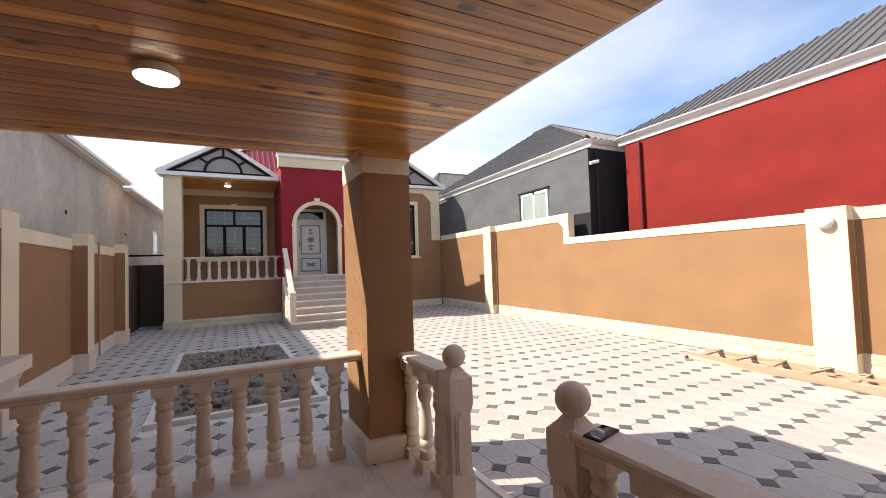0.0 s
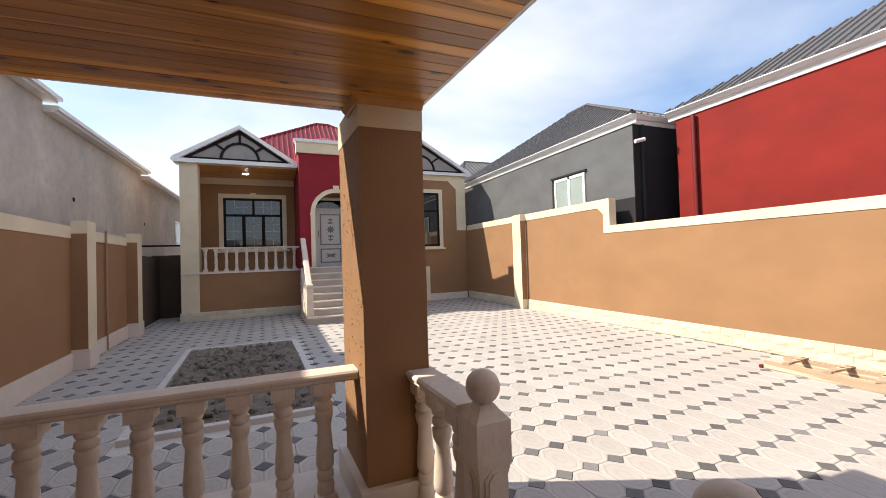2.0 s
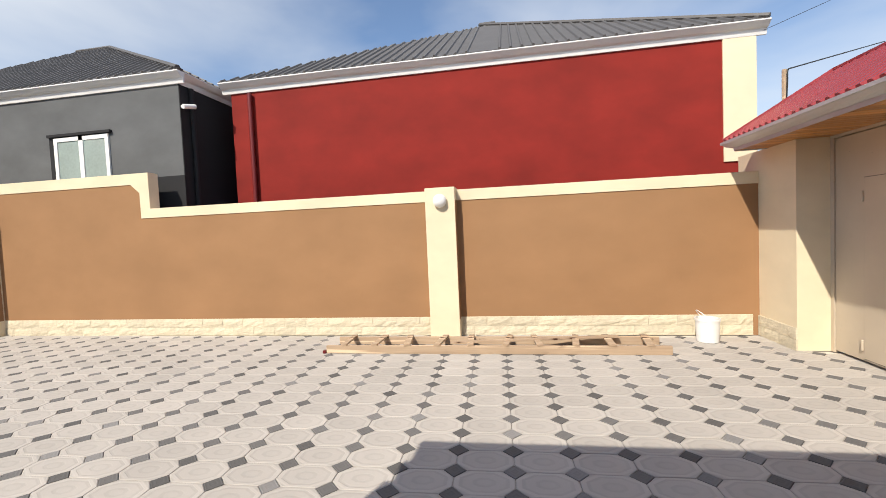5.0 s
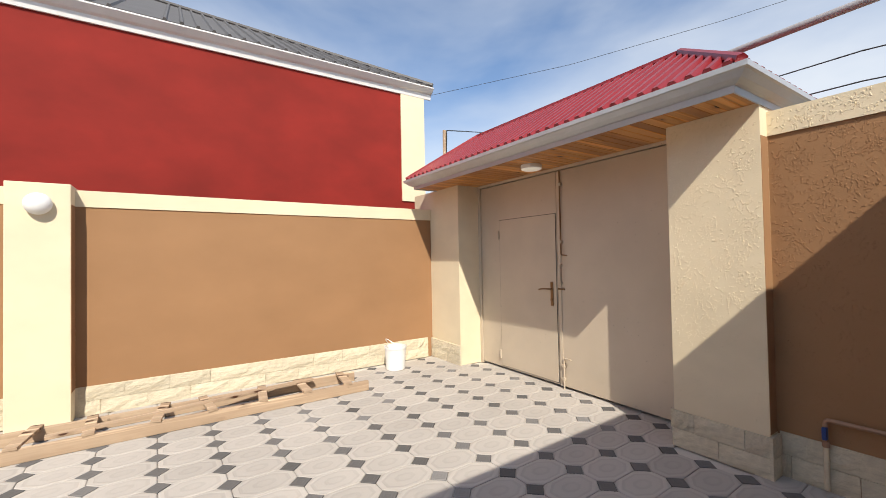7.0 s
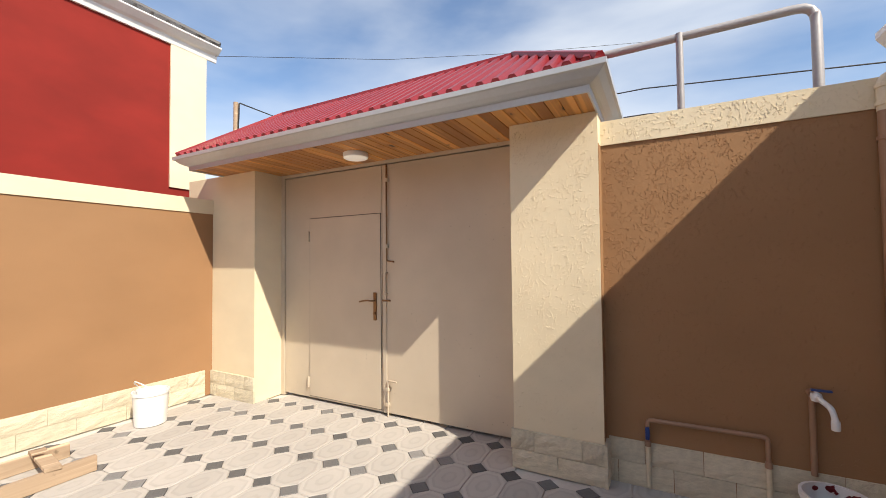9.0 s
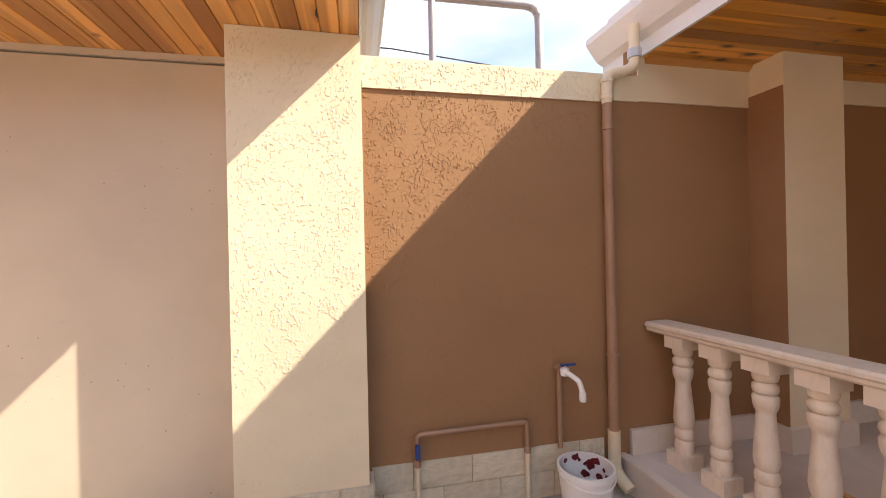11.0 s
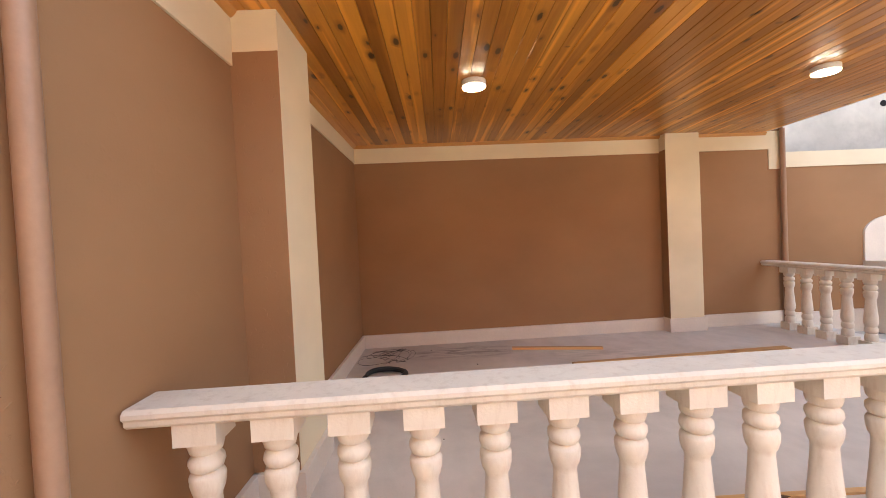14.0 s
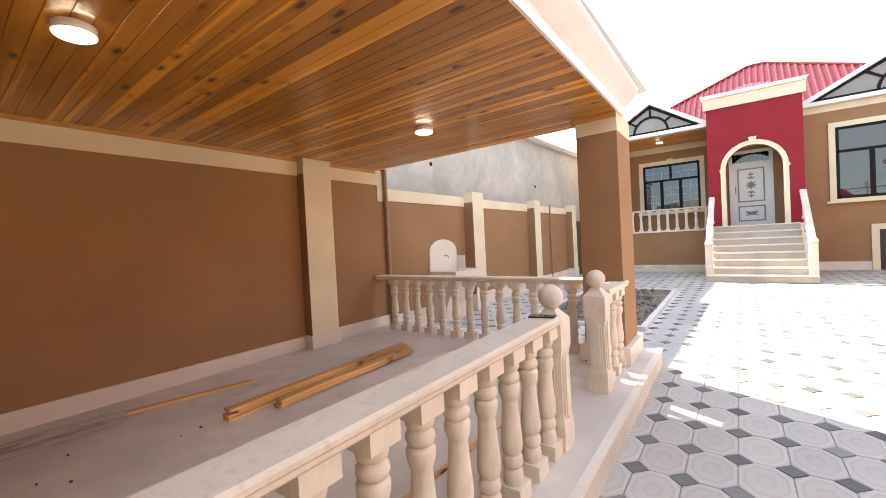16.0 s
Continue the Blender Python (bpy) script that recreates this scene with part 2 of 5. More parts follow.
gate_paint = dirty_paint("beige_gate_paint", (0.56, 0.475, 0.372))
red_metal = plain("red_roof_sheet", (0.25, 0.020, 0.026), 0.36, 0.2, 0.12)
grey_metal = plain("grey_roof_sheet", (0.098, 0.092, 0.091), 0.55, 0.1, 0.14)
red_paint = stucco("red_house_render", (0.215, 0.017, 0.012), 0.14, 0.85, 0.84, 1.2)
grey_paint = stucco("grey_house_render", (0.115, 0.118, 0.122), 0.10, 0.85, 0.82, 1.15)
near_black = stucco("black_house_render", (0.022, 0.022, 0.024), 0.06)
# the brown render with the narrow passage's shade put into its colour
shaded_passage = stucco("shaded_brown_render", (0.10, 0.068, 0.048), 0.15)
dark_frame = plain("dark_window_frame", (0.014, 0.011, 0.010), 0.6)
dark_frame.node_tree.nodes["Principled BSDF"].inputs["Specular IOR Level"].default_value = 0.15
bronze = plain("bronze", (0.25, 0.15, 0.08), 0.35, 0.9)
dark_rubber = plain("black_rubber", (0.02, 0.02, 0.02), 0.6)
pipe_brown = plain("brown_painted_pipe", (0.34, 0.20, 0.125), 0.45)
pipe_cream = plain("cream_pipe", (0.72, 0.62, 0.45), 0.45)
pipe_grey = plain("grey_pipe", (0.36, 0.34, 0.34), 0.45, 0.2)
blue_plastic = plain("blue_plastic", (0.02, 0.055, 0.22), 0.4)
soil = concrete("soil", (0.20, 0.155, 0.118), 1.0)
kerb_stone = plain("kerb_concrete", (0.62, 0.59, 0.56), 0.85)
hatch_brown = plain("dark_brown_hatch", (0.045, 0.022, 0.014), 0.5)
slate_grey = plain("gable_panel", (0.30, 0.275, 0.26), 0.7)
maroon = plain("maroon_paint", (0.14, 0.008, 0.012), 0.4)
door_white = plain("white_steel_door", (0.62, 0.61, 0.58), 0.35, 0, 0.05)
ornament_grey = plain("grey_ornament", (0.20, 0.19, 0.175), 0.5)
riser_stone = plain("riser_stone", (0.46, 0.41, 0.35), 0.7, 0, 0.15)
marble = plain("pale_marble", (0.70, 0.62, 0.54), 0.5, 0, 0.08)


def glass_material():
    m = Mat("window_glass", 0.02)
    m.color((0.012, 0.014, 0.016))
    m.b.inputs["IOR"].default_value = 1.75
    return m.m


window_glass = glass_material()
curtain_glass = plain("curtained_glass", (0.30, 0.36, 0.34), 0.08, 0, 0.15, 1.5)


def glow_material(name, c, power):
    m = Mat(name, 0.4)
    m.color((0.8, 0.8, 0.78))
    m.b.inputs["Emission Color"].default_value, m.b.inputs["Emission Strength"].default_value = (*c, 1), power
    return m.m


lamp_glow = glow_material("lamp_diffuser", (1.0, 0.86, 0.64), 13.0)
# slight emission that brightens the soffit lamp's disc
lamp_soft = glow_material("lamp_diffuser_dim", (1.0, 0.9, 0.75), 0.2)


def tile_material(name, c, square):
    """Pressed concrete paver; the ring relief follows the tile's own UV."""
    m = Mat(name, 0.8)
    uv = m.n.new("ShaderNodeUVMap")
    sep = m.n.new("ShaderNodeSeparateXYZ")
    m.l.new(uv.outputs[0], sep.inputs[0])
    u, w = m.math("ABSOLUTE", sep.outputs[0]), m.math("ABSOLUTE", sep.outputs[1])
    box = m.math("MAXIMUM", u, w)
    diag = m.math("MULTIPLY", m.math("ADD", u, w), 0.70)
    ring = m.math("MAXIMUM", box, diag) if not square else m.math("ADD", u, w)
    lines = m.ramp(ring, (0.0, 0.55), (0.10, 0.45), (0.13, 0.15), (0.17, 0.15), (0.20, 0.6), (0.33, 0.6), (0.36, 0.15), (0.395, 0.2), (0.41, 1.0), (0.46, 1.0), (0.5, 0.2)) if not square else m.ramp(ring, (0.0, 0.7), (0.15, 0.2), (0.22, 0.8), (0.35, 0.3), (0.42, 0.9), (0.5, 0.3))
    v = m.coord()
    n1, n2 = m.noise(v, 1.1, 5, 0.6), m.noise(v, 45, 4, 0.6)
    col = m.mix(m.ramp(n1, (0.3, 0.0), (0.7, 1.0)), mul(c, 0.88), mul(c, 1.08))
    col = m.mix(m.math("MULTIPLY", n2, 0.35), col, mul(c, 0.7))
    col = m.mix(m.math("MULTIPLY", lines, 0.40), m.mix(1.0, col, 0.90, "MULTIPLY"), mul(c, 1.22))
    geo, info = m.n.new("ShaderNodeNewGeometry"), m.n.new("ShaderNodeObjectInfo")
    rnd = m.math("FRACT", m.math("ADD", geo.outputs["Random Per Island"], info.outputs["Random"]))
    col = m.mix(1.0, col, m.ramp(rnd, (0, 0.90 if not square else 0.60), (0.8, 1.0), (1, 1.03 if not square else 1.6)), "MULTIPLY")
    m.color(col)
    return m.bump(m.mix(0.2, lines, n2), 0.004, 0.6).m


tile_light = tile_material("light_paver", (0.495, 0.460, 0.425), False)
tile_dark = tile_material("dark_paver", (0.170, 0.165, 0.163), True)
tile_joint = plain("paver_joint", (0.58, 0.54, 0.49), 0.95)


# ---- mesh helpers ----
def part(name, bm, mat, parent=None, label="", m=None, smooth=False, bevel=0.0):
    """Links a bmesh as one mesh object under a thing or a part."""
    if bevel:
        bmesh.ops.bevel(bm, geom=[e for e in bm.edges if len(e.link_faces) == 2 and e.calc_face_angle(0) > 0.6], offset=bevel, segments=2, affect="EDGES", profile=0.6)
    bmesh.ops.recalc_face_normals(bm, faces=bm.faces)
    me = bpy.data.meshes.new(name)
    bm.to_mesh(me)
    bm.free()
    if smooth:
        for p in me.polygons:
            p.use_smooth = True
        me.set_sharp_from_angle(angle=radians(38))
    me.materials.append(mat)
    ob = new(name, me)
    if parent is not None:
        ob.parent = parent
    if m is not None:
        ob.matrix_basis = m
    if label:
        ob["label"] = label
    return ob


def thing(name, label, category, group="", kind="", m=None):
    ob = new(name)
    ob.empty_display_size = 0.1
    if m is not None:
        ob.matrix_basis = m
    return tagged(ob, label, category, group, kind)


def box(x0, x1, y0, y1, z0, z1, bm=None, m=None):
    bm = bm or bmesh.new()
    r = bmesh.ops.create_cube(bm, size=1.0, matrix=Matrix.Translation(((x0 + x1) / 2, (y0 + y1) / 2, (z0 + z1) / 2)) @ Matrix.Diagonal((x1 - x0, y1 - y0, z1 - z0, 1)))
    if m is not None:
        bmesh.ops.transform(bm, matrix=m, verts=r["verts"])
    return bm


def prism(poly, a, b, axis, bm=None):
    """A polygon of (p, q) pairs drawn out along an axis from a to b: x takes (y, z), y takes (x, z), z takes (x, y)."""
    bm = bm or bmesh.new()

    def at(p, q, s):
        return {"x": (s, p, q), "y": (p, s, q), "z": (p, q, s)}[axis]

    lo, hi = [bm.verts.new(at(p, q, a)) for p, q in poly], [bm.verts.new(at(p, q, b)) for p, q in poly]
    bm.faces.new(lo), bm.faces.new(hi)
    for i in range(len(poly)):
        j = (i + 1) % len(poly)
        bm.faces.new((lo[i], lo[j], hi[j], hi[i]))
    return bm


def lathe(profile, segs=16, bm=None, at=(0, 0)):
    """A profile of (radius, z) turned round the upright axis, closed at both ends."""
    bm = bm or bmesh.new()
    rings = []
    for r, z in profile:
        rings.append([bm.verts.new((at[0] + r * math.cos(2 * math.pi * i / segs), at[1] + r * math.sin(2 * math.pi * i / segs), z)) for i in range(segs)])
    for a, b in zip(rings, rings[1:]):
        for i in range(segs):
            j = (i + 1) % segs
            bm.faces.new((a[i], a[j], b[j], b[i]))
    bm.faces.new(rings[0]), bm.faces.new(rings[-1])
    return bm


def tube(points, r, segs=10, bm=None):
    """A round bar along a line of points."""
    bm = bm or bmesh.new()
    pts = [Vector(p) for p in points]
    rings = []
    ref = Vector((0.13, 0.29, 0.95)).normalized()
    for i, p in enumerate(pts):
        d = (pts[min(i + 1, len(pts) - 1)] - pts[max(i - 1, 0)]).normalized()
        s = d.cross(ref).normalized()
        u = s.cross(d).normalized()
        rings.append([bm.verts.new(p + r * (math.cos(2 * math.pi * k / segs) * s + math.sin(2 * math.pi * k / segs) * u)) for k in range(segs)])
    for a, b in zip(rings, rings[1:]):
        for k in range(segs):
            j = (k + 1) % segs
            bm.faces.new((a[k], a[j], b[j], b[k]))
    bm.faces.new(rings[0]), bm.faces.new(rings[-1])
    return bm


def bent(points, r=0.05, steps=4):
    """The line with its corners rounded."""
    pts = [Vector(p) for p in points]
    out = [pts[0]]
    for a, b, c in zip(pts, pts[1:], pts[2:]):
        p, q = b + (a - b).normalized() * min(r, (a - b).length / 2), b + (c - b).normalized() * min(r, (c - b).length / 2)
        for i in range(steps + 1):
            t = i / steps
            out.append((1 - t) ** 2 * p + 2 * t * (1 - t) * b + t * t * q)
    return out + [pts[-1]]


SKEW = 0.05


def sk(x, y):
    """The west side of the yard runs slightly off the square."""
    return x - SKEW * (y + 1.75)


def skew(bm):
    for v in bm.verts:
        v.co.x = sk(v.co.x, v.co.y)
    return bm


LEAN_W = math.degrees(math.atan(SKEW))


def ribbed(poly, spacing, rib_w, rib_h, bm=None):
    """A convex roof face with standing ribs up its slope."""
    bm = bm or bmesh.new()
    P = [Vector(p) for p in poly]
    n = (P[1] - P[0]).cross(P[2] - P[0]).normalized()
    if n.z < 0:
        n = -n
    up = (Vector((0, 0, 1)) - n * n.z).normalized()
    side = up.cross(n).normalized()
    o = P[0]
    flat = [((p - o).dot(side), (p - o).dot(up)) for p in P]
    top, low = [bm.verts.new(p) for p in P], [bm.verts.new(p - n * 0.03) for p in P]
    bm.faces.new(top), bm.faces.new(low)
    for i in range(len(P)):
        j = (i + 1) % len(P)
        bm.faces.new((top[i], top[j], low[j], low[i]))
    s0, s1 = min(f[0] for f in flat), max(f[0] for f in flat)
    k = s0 + spacing * 0.5
    while k < s1:
        cuts = []
        for i in range(len(flat)):
            (a, b), (c, d) = flat[i], flat[(i + 1) % len(flat)]
            if (a - k) * (c - k) < 0:
                cuts.append(b + (d - b) * (k - a) / (c - a))
        if len(cuts) == 2 and abs(cuts[0] - cuts[1]) > 0.05:
            a, b = min(cuts), max(cuts)
            ring = []
            for t in (a, b):
                base = o + up * t
                ring.append([bm.verts.new(base + side * (k + dx) + n * dz) for dx, dz in ((-rib_w / 2, 0), (-rib_w / 4, rib_h), (rib_w / 4, rib_h), (rib_w / 2, 0))])
            for q in range(3):
                bm.faces.new((ring[0][q], ring[0][q + 1], ring[1][q + 1], ring[1][q]))
            bm.faces.new(ring[0]), bm.faces.new(ring[1])
        k += spacing
    return bm


def hip_roof(parent, x0, x1, y0, y1, z, xr0, xr1, yr, zr, mat, spacing=0.22, rib_w=0.06, rib_h=0.03, faces="swne"):
    a, b, c, d = (x0, y0, z), (x1, y0, z), (x1, y1, z), (x0, y1, z)
    p, q = (xr0, yr[0] if isinstance(yr, tuple) else yr, zr), (xr1, yr[1] if isinstance(yr, tuple) else yr, zr)
    sides = {"s": (a, b, q, p), "e": (b, c, q), "n": (c, d, p, q), "w": (d, a, p)}
    if isinstance(yr, tuple):
        sides = {"s": (a, b, p), "e": (b, c, q, p), "n": (c, d, q), "w": (d, a, p, q)}
    bm = bmesh.new()
    for f in faces:
        ribbed(sides[f], spacing, rib_w, rib_h, bm)
    for e, g in ((a, p), (b, p if isinstance(yr, tuple) else q), (p, q)):
        tube([Vector(e) + Vector((0, 0, 0.02)), Vector(g) + Vector((0, 0, 0.02))], 0.05, 6, bm)
    return part("roof", bm, mat, parent, "ribbed metal sheet roof")


def stones(parent, x0, x1, y0, y1, z0, z1, normal, length=0.36, courses=2, seed=1):
    """Split-face stones in courses along a wall's foot; each a piece of its own. normal: '-x', '+x', '-y' or '+y', the way they face."""
    rnd = random.Random(seed)
    h = (z1 - z0) / courses
    along_y = normal[1] == "x"
    a0, a1 = (y0, y1) if along_y else (x0, x1)
    for c in range(courses):
        a = a0 - (length * 0.5 if c % 2 else 0)
        while a < a1 - 0.01:
            b = a + length
            lo, hi = max(a, a0), min(b, a1)
            a = b
            if hi - lo < 0.03:
                continue
            mesh = STONES[rnd.randrange(len(STONES))]
            ob = new("stone", mesh)
            ob.parent = parent
            turn = {"-y": 0, "+x": 90, "+y": 180, "-x": -90}[normal]
            mid = (lo + hi) / 2
            face = {"-x": x0, "+x": x1, "-y": y0, "+y": y1}[normal]
            place = (face, mid, z0 + h * c) if along_y else (mid, face, z0 + h * c)
            ob.matrix_basis = pose(*place, 0, 0, turn) @ Matrix.Diagonal((hi - lo - 0.004, 0.5, h - 0.004, 1))


def make_stones():
    out = []
    for k in range(7):
        rnd = random.Random(50 + k)
        bm = bmesh.new()
        nx, nz = 4, 3
        grid = [[bm.verts.new((-0.5 + i / nx, -0.010 - (rnd.uniform(0.004, 0.030) if 0 < i < nx and 0 < j < nz else rnd.uniform(0, 0.004)), j / nz)) for j in range(nz + 1)] for i in range(nx + 1)]
        back = [bm.verts.new((x, 0.03, z)) for x, z in ((-0.5, 0), (0.5, 0), (0.5, 1), (-0.5, 1))]
        for i in range(nx):
            for j in range(nz):
                bm.faces.new((grid[i][j], grid[i + 1][j], grid[i + 1][j + 1], grid[i][j + 1]))
        bm.faces.new([grid[i][0] for i in range(nx + 1)] + [back[1], back[0]])
        bm.faces.new([grid[i][nz] for i in range(nx + 1)] + [back[2], back[3]])
        bm.faces.new(grid[0] + [back[3], back[0]])
        bm.faces.new(grid[nx] + [back[2], back[1]])
        bmesh.ops.recalc_face_normals(bm, faces=bm.faces)
        me = bpy.data.meshes.new("stone")
        bm.to_mesh(me)
        bm.free()
        me.materials.append(plinth_stone)
        out.append(me)
    return out


STONES = make_stones()

# ---- ground ----
g = tagged(part("ground", box(-300, 300, -300, 300, -0.30, -0.06), bare_ground), "bare dusty ground round the yards", "ground", kind="structure")
bed = tagged(part("courtyard_bed", box(-3.6, 7.9, -2.9, 24, -0.058, -0.012), tile_joint), "grey sand joints under the pavers", "paving bed", kind="structure")

# ---- east wall of the yard ----
XE = 7.70
east = tagged(thing("wall_east", "tan rendered yard wall with cream coping and stone foot", "wall"), kind="structure")
part("wall_body", prism([(-2.9, 0.0), (-2.9, 2.16), (8.30, 2.16), (8.30, 2.80), (16.2, 2.80), (16.2, 0.0)], XE, XE + 0.18, "x"), brown_smooth, east)
part("coping", prism([(-2.9, 2.16), (-2.9, 2.33), (8.20, 2.33), (8.20, 2.98), (16.0, 2.98), (16.0, 2.78), (8.58, 2.78), (8.40, 2.62), (8.40, 2.16)], XE - 0.012, XE + 0.20, "x"), cream_smooth, east, "cream painted coping that steps up")
part("plinth", box(XE - 0.006, XE, -1.6, 16, 0, 0.30), mortar, east)
for y0, y1, top in ((2.60, 3.07, 2.36), (11.72, 12.20, 2.98)):
    part("pier", box(XE - 0.20, XE + 0.19, y0, y1, 0, top), cream_smooth, east, "cream rendered pier", bevel=0.01)
    part("pier_side", box(XE - 0.199, XE - 0.02, y0 - 0.003, y0, 0.3, top - 0.2), brown_smooth, east)

# ---- west wall of the yard: the pavilion's back and the low garden wall ----
west = tagged(thing("wall_west", "brown rendered wall with cream band and piers", "wall"), kind="structure")
XW = -2.27
part("wall_body", skew(box(XW - 0.2, XW, -1.95, 3.76, 0, 3.0)), brown_smooth, west)
part("garden_wall", skew(box(XW - 0.2, XW, 3.76, 13.4, 0, 2.42)), brown_smooth, west)
part("far_wall", skew(box(XW - 0.2, XW, 13.4, 21, 0, 2.0)), shaded_passage, west, "brown side passage wall, darkened for shade")
part("band", skew(box(XW, XW + 0.012, -1.82, 3.76, 2.465, 2.70)), cream_smooth, west, "cream painted band")
part("band", skew(box(XW, XW + 0.012, 3.54, 3.76, 2.205, 2.465)), cream_smooth, west)
part("coping", skew(box(XW - 0.22, XW + 0.014, 3.76, 13.4, 2.22, 2.42)), cream_smooth, west, "cream painted coping")
part("skirting", skew(box(XW, XW + 0.03, -1.82, 3.76, 0.18, 0.34)), marble, west, "pale stone skirting", bevel=0.004)
for y0, y1, top, foot in ((2.065, 2.505, 2.70, 0.18), (6.17, 6.62, 2.52, 0), (9.50, 9.92, 2.52, 0), (12.80, 13.22, 2.52, 0)):
    d = 0.15 if foot else 0.23
    part("pier", skew(box(XW, XW + d, y0, y1, foot, top)), cream_smooth, west, "cream rendered pier")
    part("pier_side", skew(box(XW, XW + d - 0.002, y0 - 0.004, y0, foot, top - 0.22)), brown_smooth, west)
    part("pier_foot", skew(box(XW, XW + d + 0.025, y0 - 0.025, y1 + 0.025, foot, foot + 0.17 if foot else 0.34)), marble, west, bevel=0.004)
part("plinth", skew(box(XW, XW + 0.03, 3.76, 13.4, 0, 0.30)), marble, west, "pale stone foot")

# ---- south wall ----
YS = -1.82
south = tagged(thing("wall_south", "brown textured wall with cream band and stone foot", "wall"), kind="structure")
part("wall_body", box(1.82, 3.28, YS - 0.22, YS, 0, 2.56), brown, south)
part("wall_body", box(-2.5, 1.82, YS - 0.22, YS, 0, 2.56), brown_smooth, south)
part("band", box(1.80, 3.28, YS, YS + 0.012, 2.388, 2.562), cream, south, "cream textured band")
part("band", box(1.55, 1.80, YS, YS + 0.012, 2.40, 2.562), cream_smooth, south)
part("band", box(0.22, 1.55, YS, YS + 0.012, 2.405, 2.70), cream_smooth, south)
part("band", box(-2.28, 0.22, YS, YS + 0.012, 2.475, 2.70), cream_smooth, south)
part("wall_body", box(-2.5, 1.55, YS - 0.22, YS, 2.56, 3.0), brown_smooth, south)
part("skirting", box(-2.28, 1.66, YS, YS + 0.03, 0.18, 0.34), marble, south, bevel=0.004)
part("column", box(0.22, 0.70, YS, YS + 0.24, 0.18, 2.70), cream_smooth, south, "cream rendered pilaster")
part("column_side", box(0.70, 0.705, YS, YS + 0.238, 0.34, 2.472), brown, south)
part("column_foot", box(0.19, 0.73, YS, YS + 0.27, 0.18, 0.34), marble, south, bevel=0.004)

# gate piers and the wall over and beside the gate
piers = tagged(thing("gate_piers", "cream textured gate piers with stone feet", "pier"), kind="structure")
part("pier", box(3.274, 3.92, -2.75, -1.69, 0, 2.608), cream, piers)
part("pier_side", box(3.270, 3.274, YS + 0.013, -1.694, 0.30, 2.38), brown_smooth, piers)
part("pier", box(6.93, 8.2, -2.75, -1.69, 0, 2.608), cream_smooth, piers)
part("lintel", box(3.93, 6.92, -2.40, -2.16, 2.59, 2.90), cream_smooth, piers)

# ---- pavilion ----
slab = tagged(part("pavilion_floor", skew(box(XW, 1.73, YS, 3.95, -0.02, 0.18)), floor_concrete), "smooth grey concrete floor slab with dark stains", "floor", kind="structure")
strip = tagged(part("edge_strip", skew(box(1.69, 1.745, YS, 3.95, 0.181, 0.196)), marble), "pale strip along the slab's edge", "trim", kind="structure")
ZC = 2.68
cb = bmesh.new()
rnd = random.Random(4)
y = YS
while y < 3.46:
    y1 = min(y + 0.092, 3.48)
    x = XW - 0.01
    while x < 1.52:
        x1 = x + 4.0
        lo, hi = max(x, XW), min(x1, 1.52)
        if hi - lo > 0.02:
            z = ZC + rnd.uniform(-0.0008, 0.0008)
            prism([(y + 0.0006, z + 0.004), (y + 0.0035, z), (y1 - 0.0035, z), (y1 - 0.0006, z + 0.004), (y1 - 0.0006, z + 0.018), (y + 0.0006, z + 0.018)], lo + 0.001, hi - 0.001, "x", cb)
        x = x1
    y += 0.092
tagged(part("ceiling", skew(cb), ceiling_pine), "glossy knotty pine plank ceiling", "ceiling", kind="structure")
pr = tagged(thing("pavilion_roof", "white guttered flat roof edge of the pavilion", "roof"), kind="structure")
part("deck", skew(box(XW - 0.3, 1.50, YS - 0.2, 3.46, ZC + 0.02, ZC + 0.16)), dark_frame, pr)
prof = [(0.0, 0.0), (0.02, 0.0), (0.02, 0.09), (0.07, 0.12), (0.13, 0.20), (0.15, 0.23), (0.15, 0.27), (0.0, 0.27)]
part("gutter", skew(prism([(1.52 + a, ZC + b) for a, b in prof], -2.16, 3.50, "y")), gutter_white, pr, "white moulded gutter")
part("gutter", skew(prism([(3.48, ZC), (3.495, ZC), (3.50, ZC + 0.11), (3.74, ZC + 0.15), (3.82, ZC + 0.20), (3.87, ZC + 0.24), (3.87, ZC + 0.27), (3.48, ZC + 0.27)], XW - 0.2, 1.50, "x")), gutter_white, pr)
rs_ = prism([(XW - 0.3, ZC + 0.28), (1.45, ZC + 0.28), (1.60, ZC + 0.31), (1.60, ZC + 0.35), (-0.4, ZC + 0.75), (XW - 0.3, ZC + 0.45)], YS - 0.2, 3.83, "y")
for v in rs_.verts:
    if v.co.x > 1.55:
        v.co.x += 0.02 * (v.co.y + 1.8)
part("roof_sheet", skew(rs_), gutter_white, pr)

pil = tagged(thing("pavilion_pillar", "brown rendered pillar with cream top and stone foot", "pillar"), kind="structure")
PX0, PX1, PY0, PY1 = 1.11, 1.51, 3.22, 3.82
part("shaft", skew(box(PX0, PX1, PY0, PY1, 0.18, 2.50)), brown, pil)
part("pillar_top", skew(box(PX0 - 0.004, PX1 + 0.004, PY0 - 0.004, PY1 + 0.004, 2.50, 2.68)), cream, pil, "cream painted top")
part("foot", skew(box(PX0 - 0.05, PX1 + 0.05, PY0 - 0.05, PY1 + 0.05, 0.18, 0.36)), marble, pil, "pale stone foot", bevel=0.006)

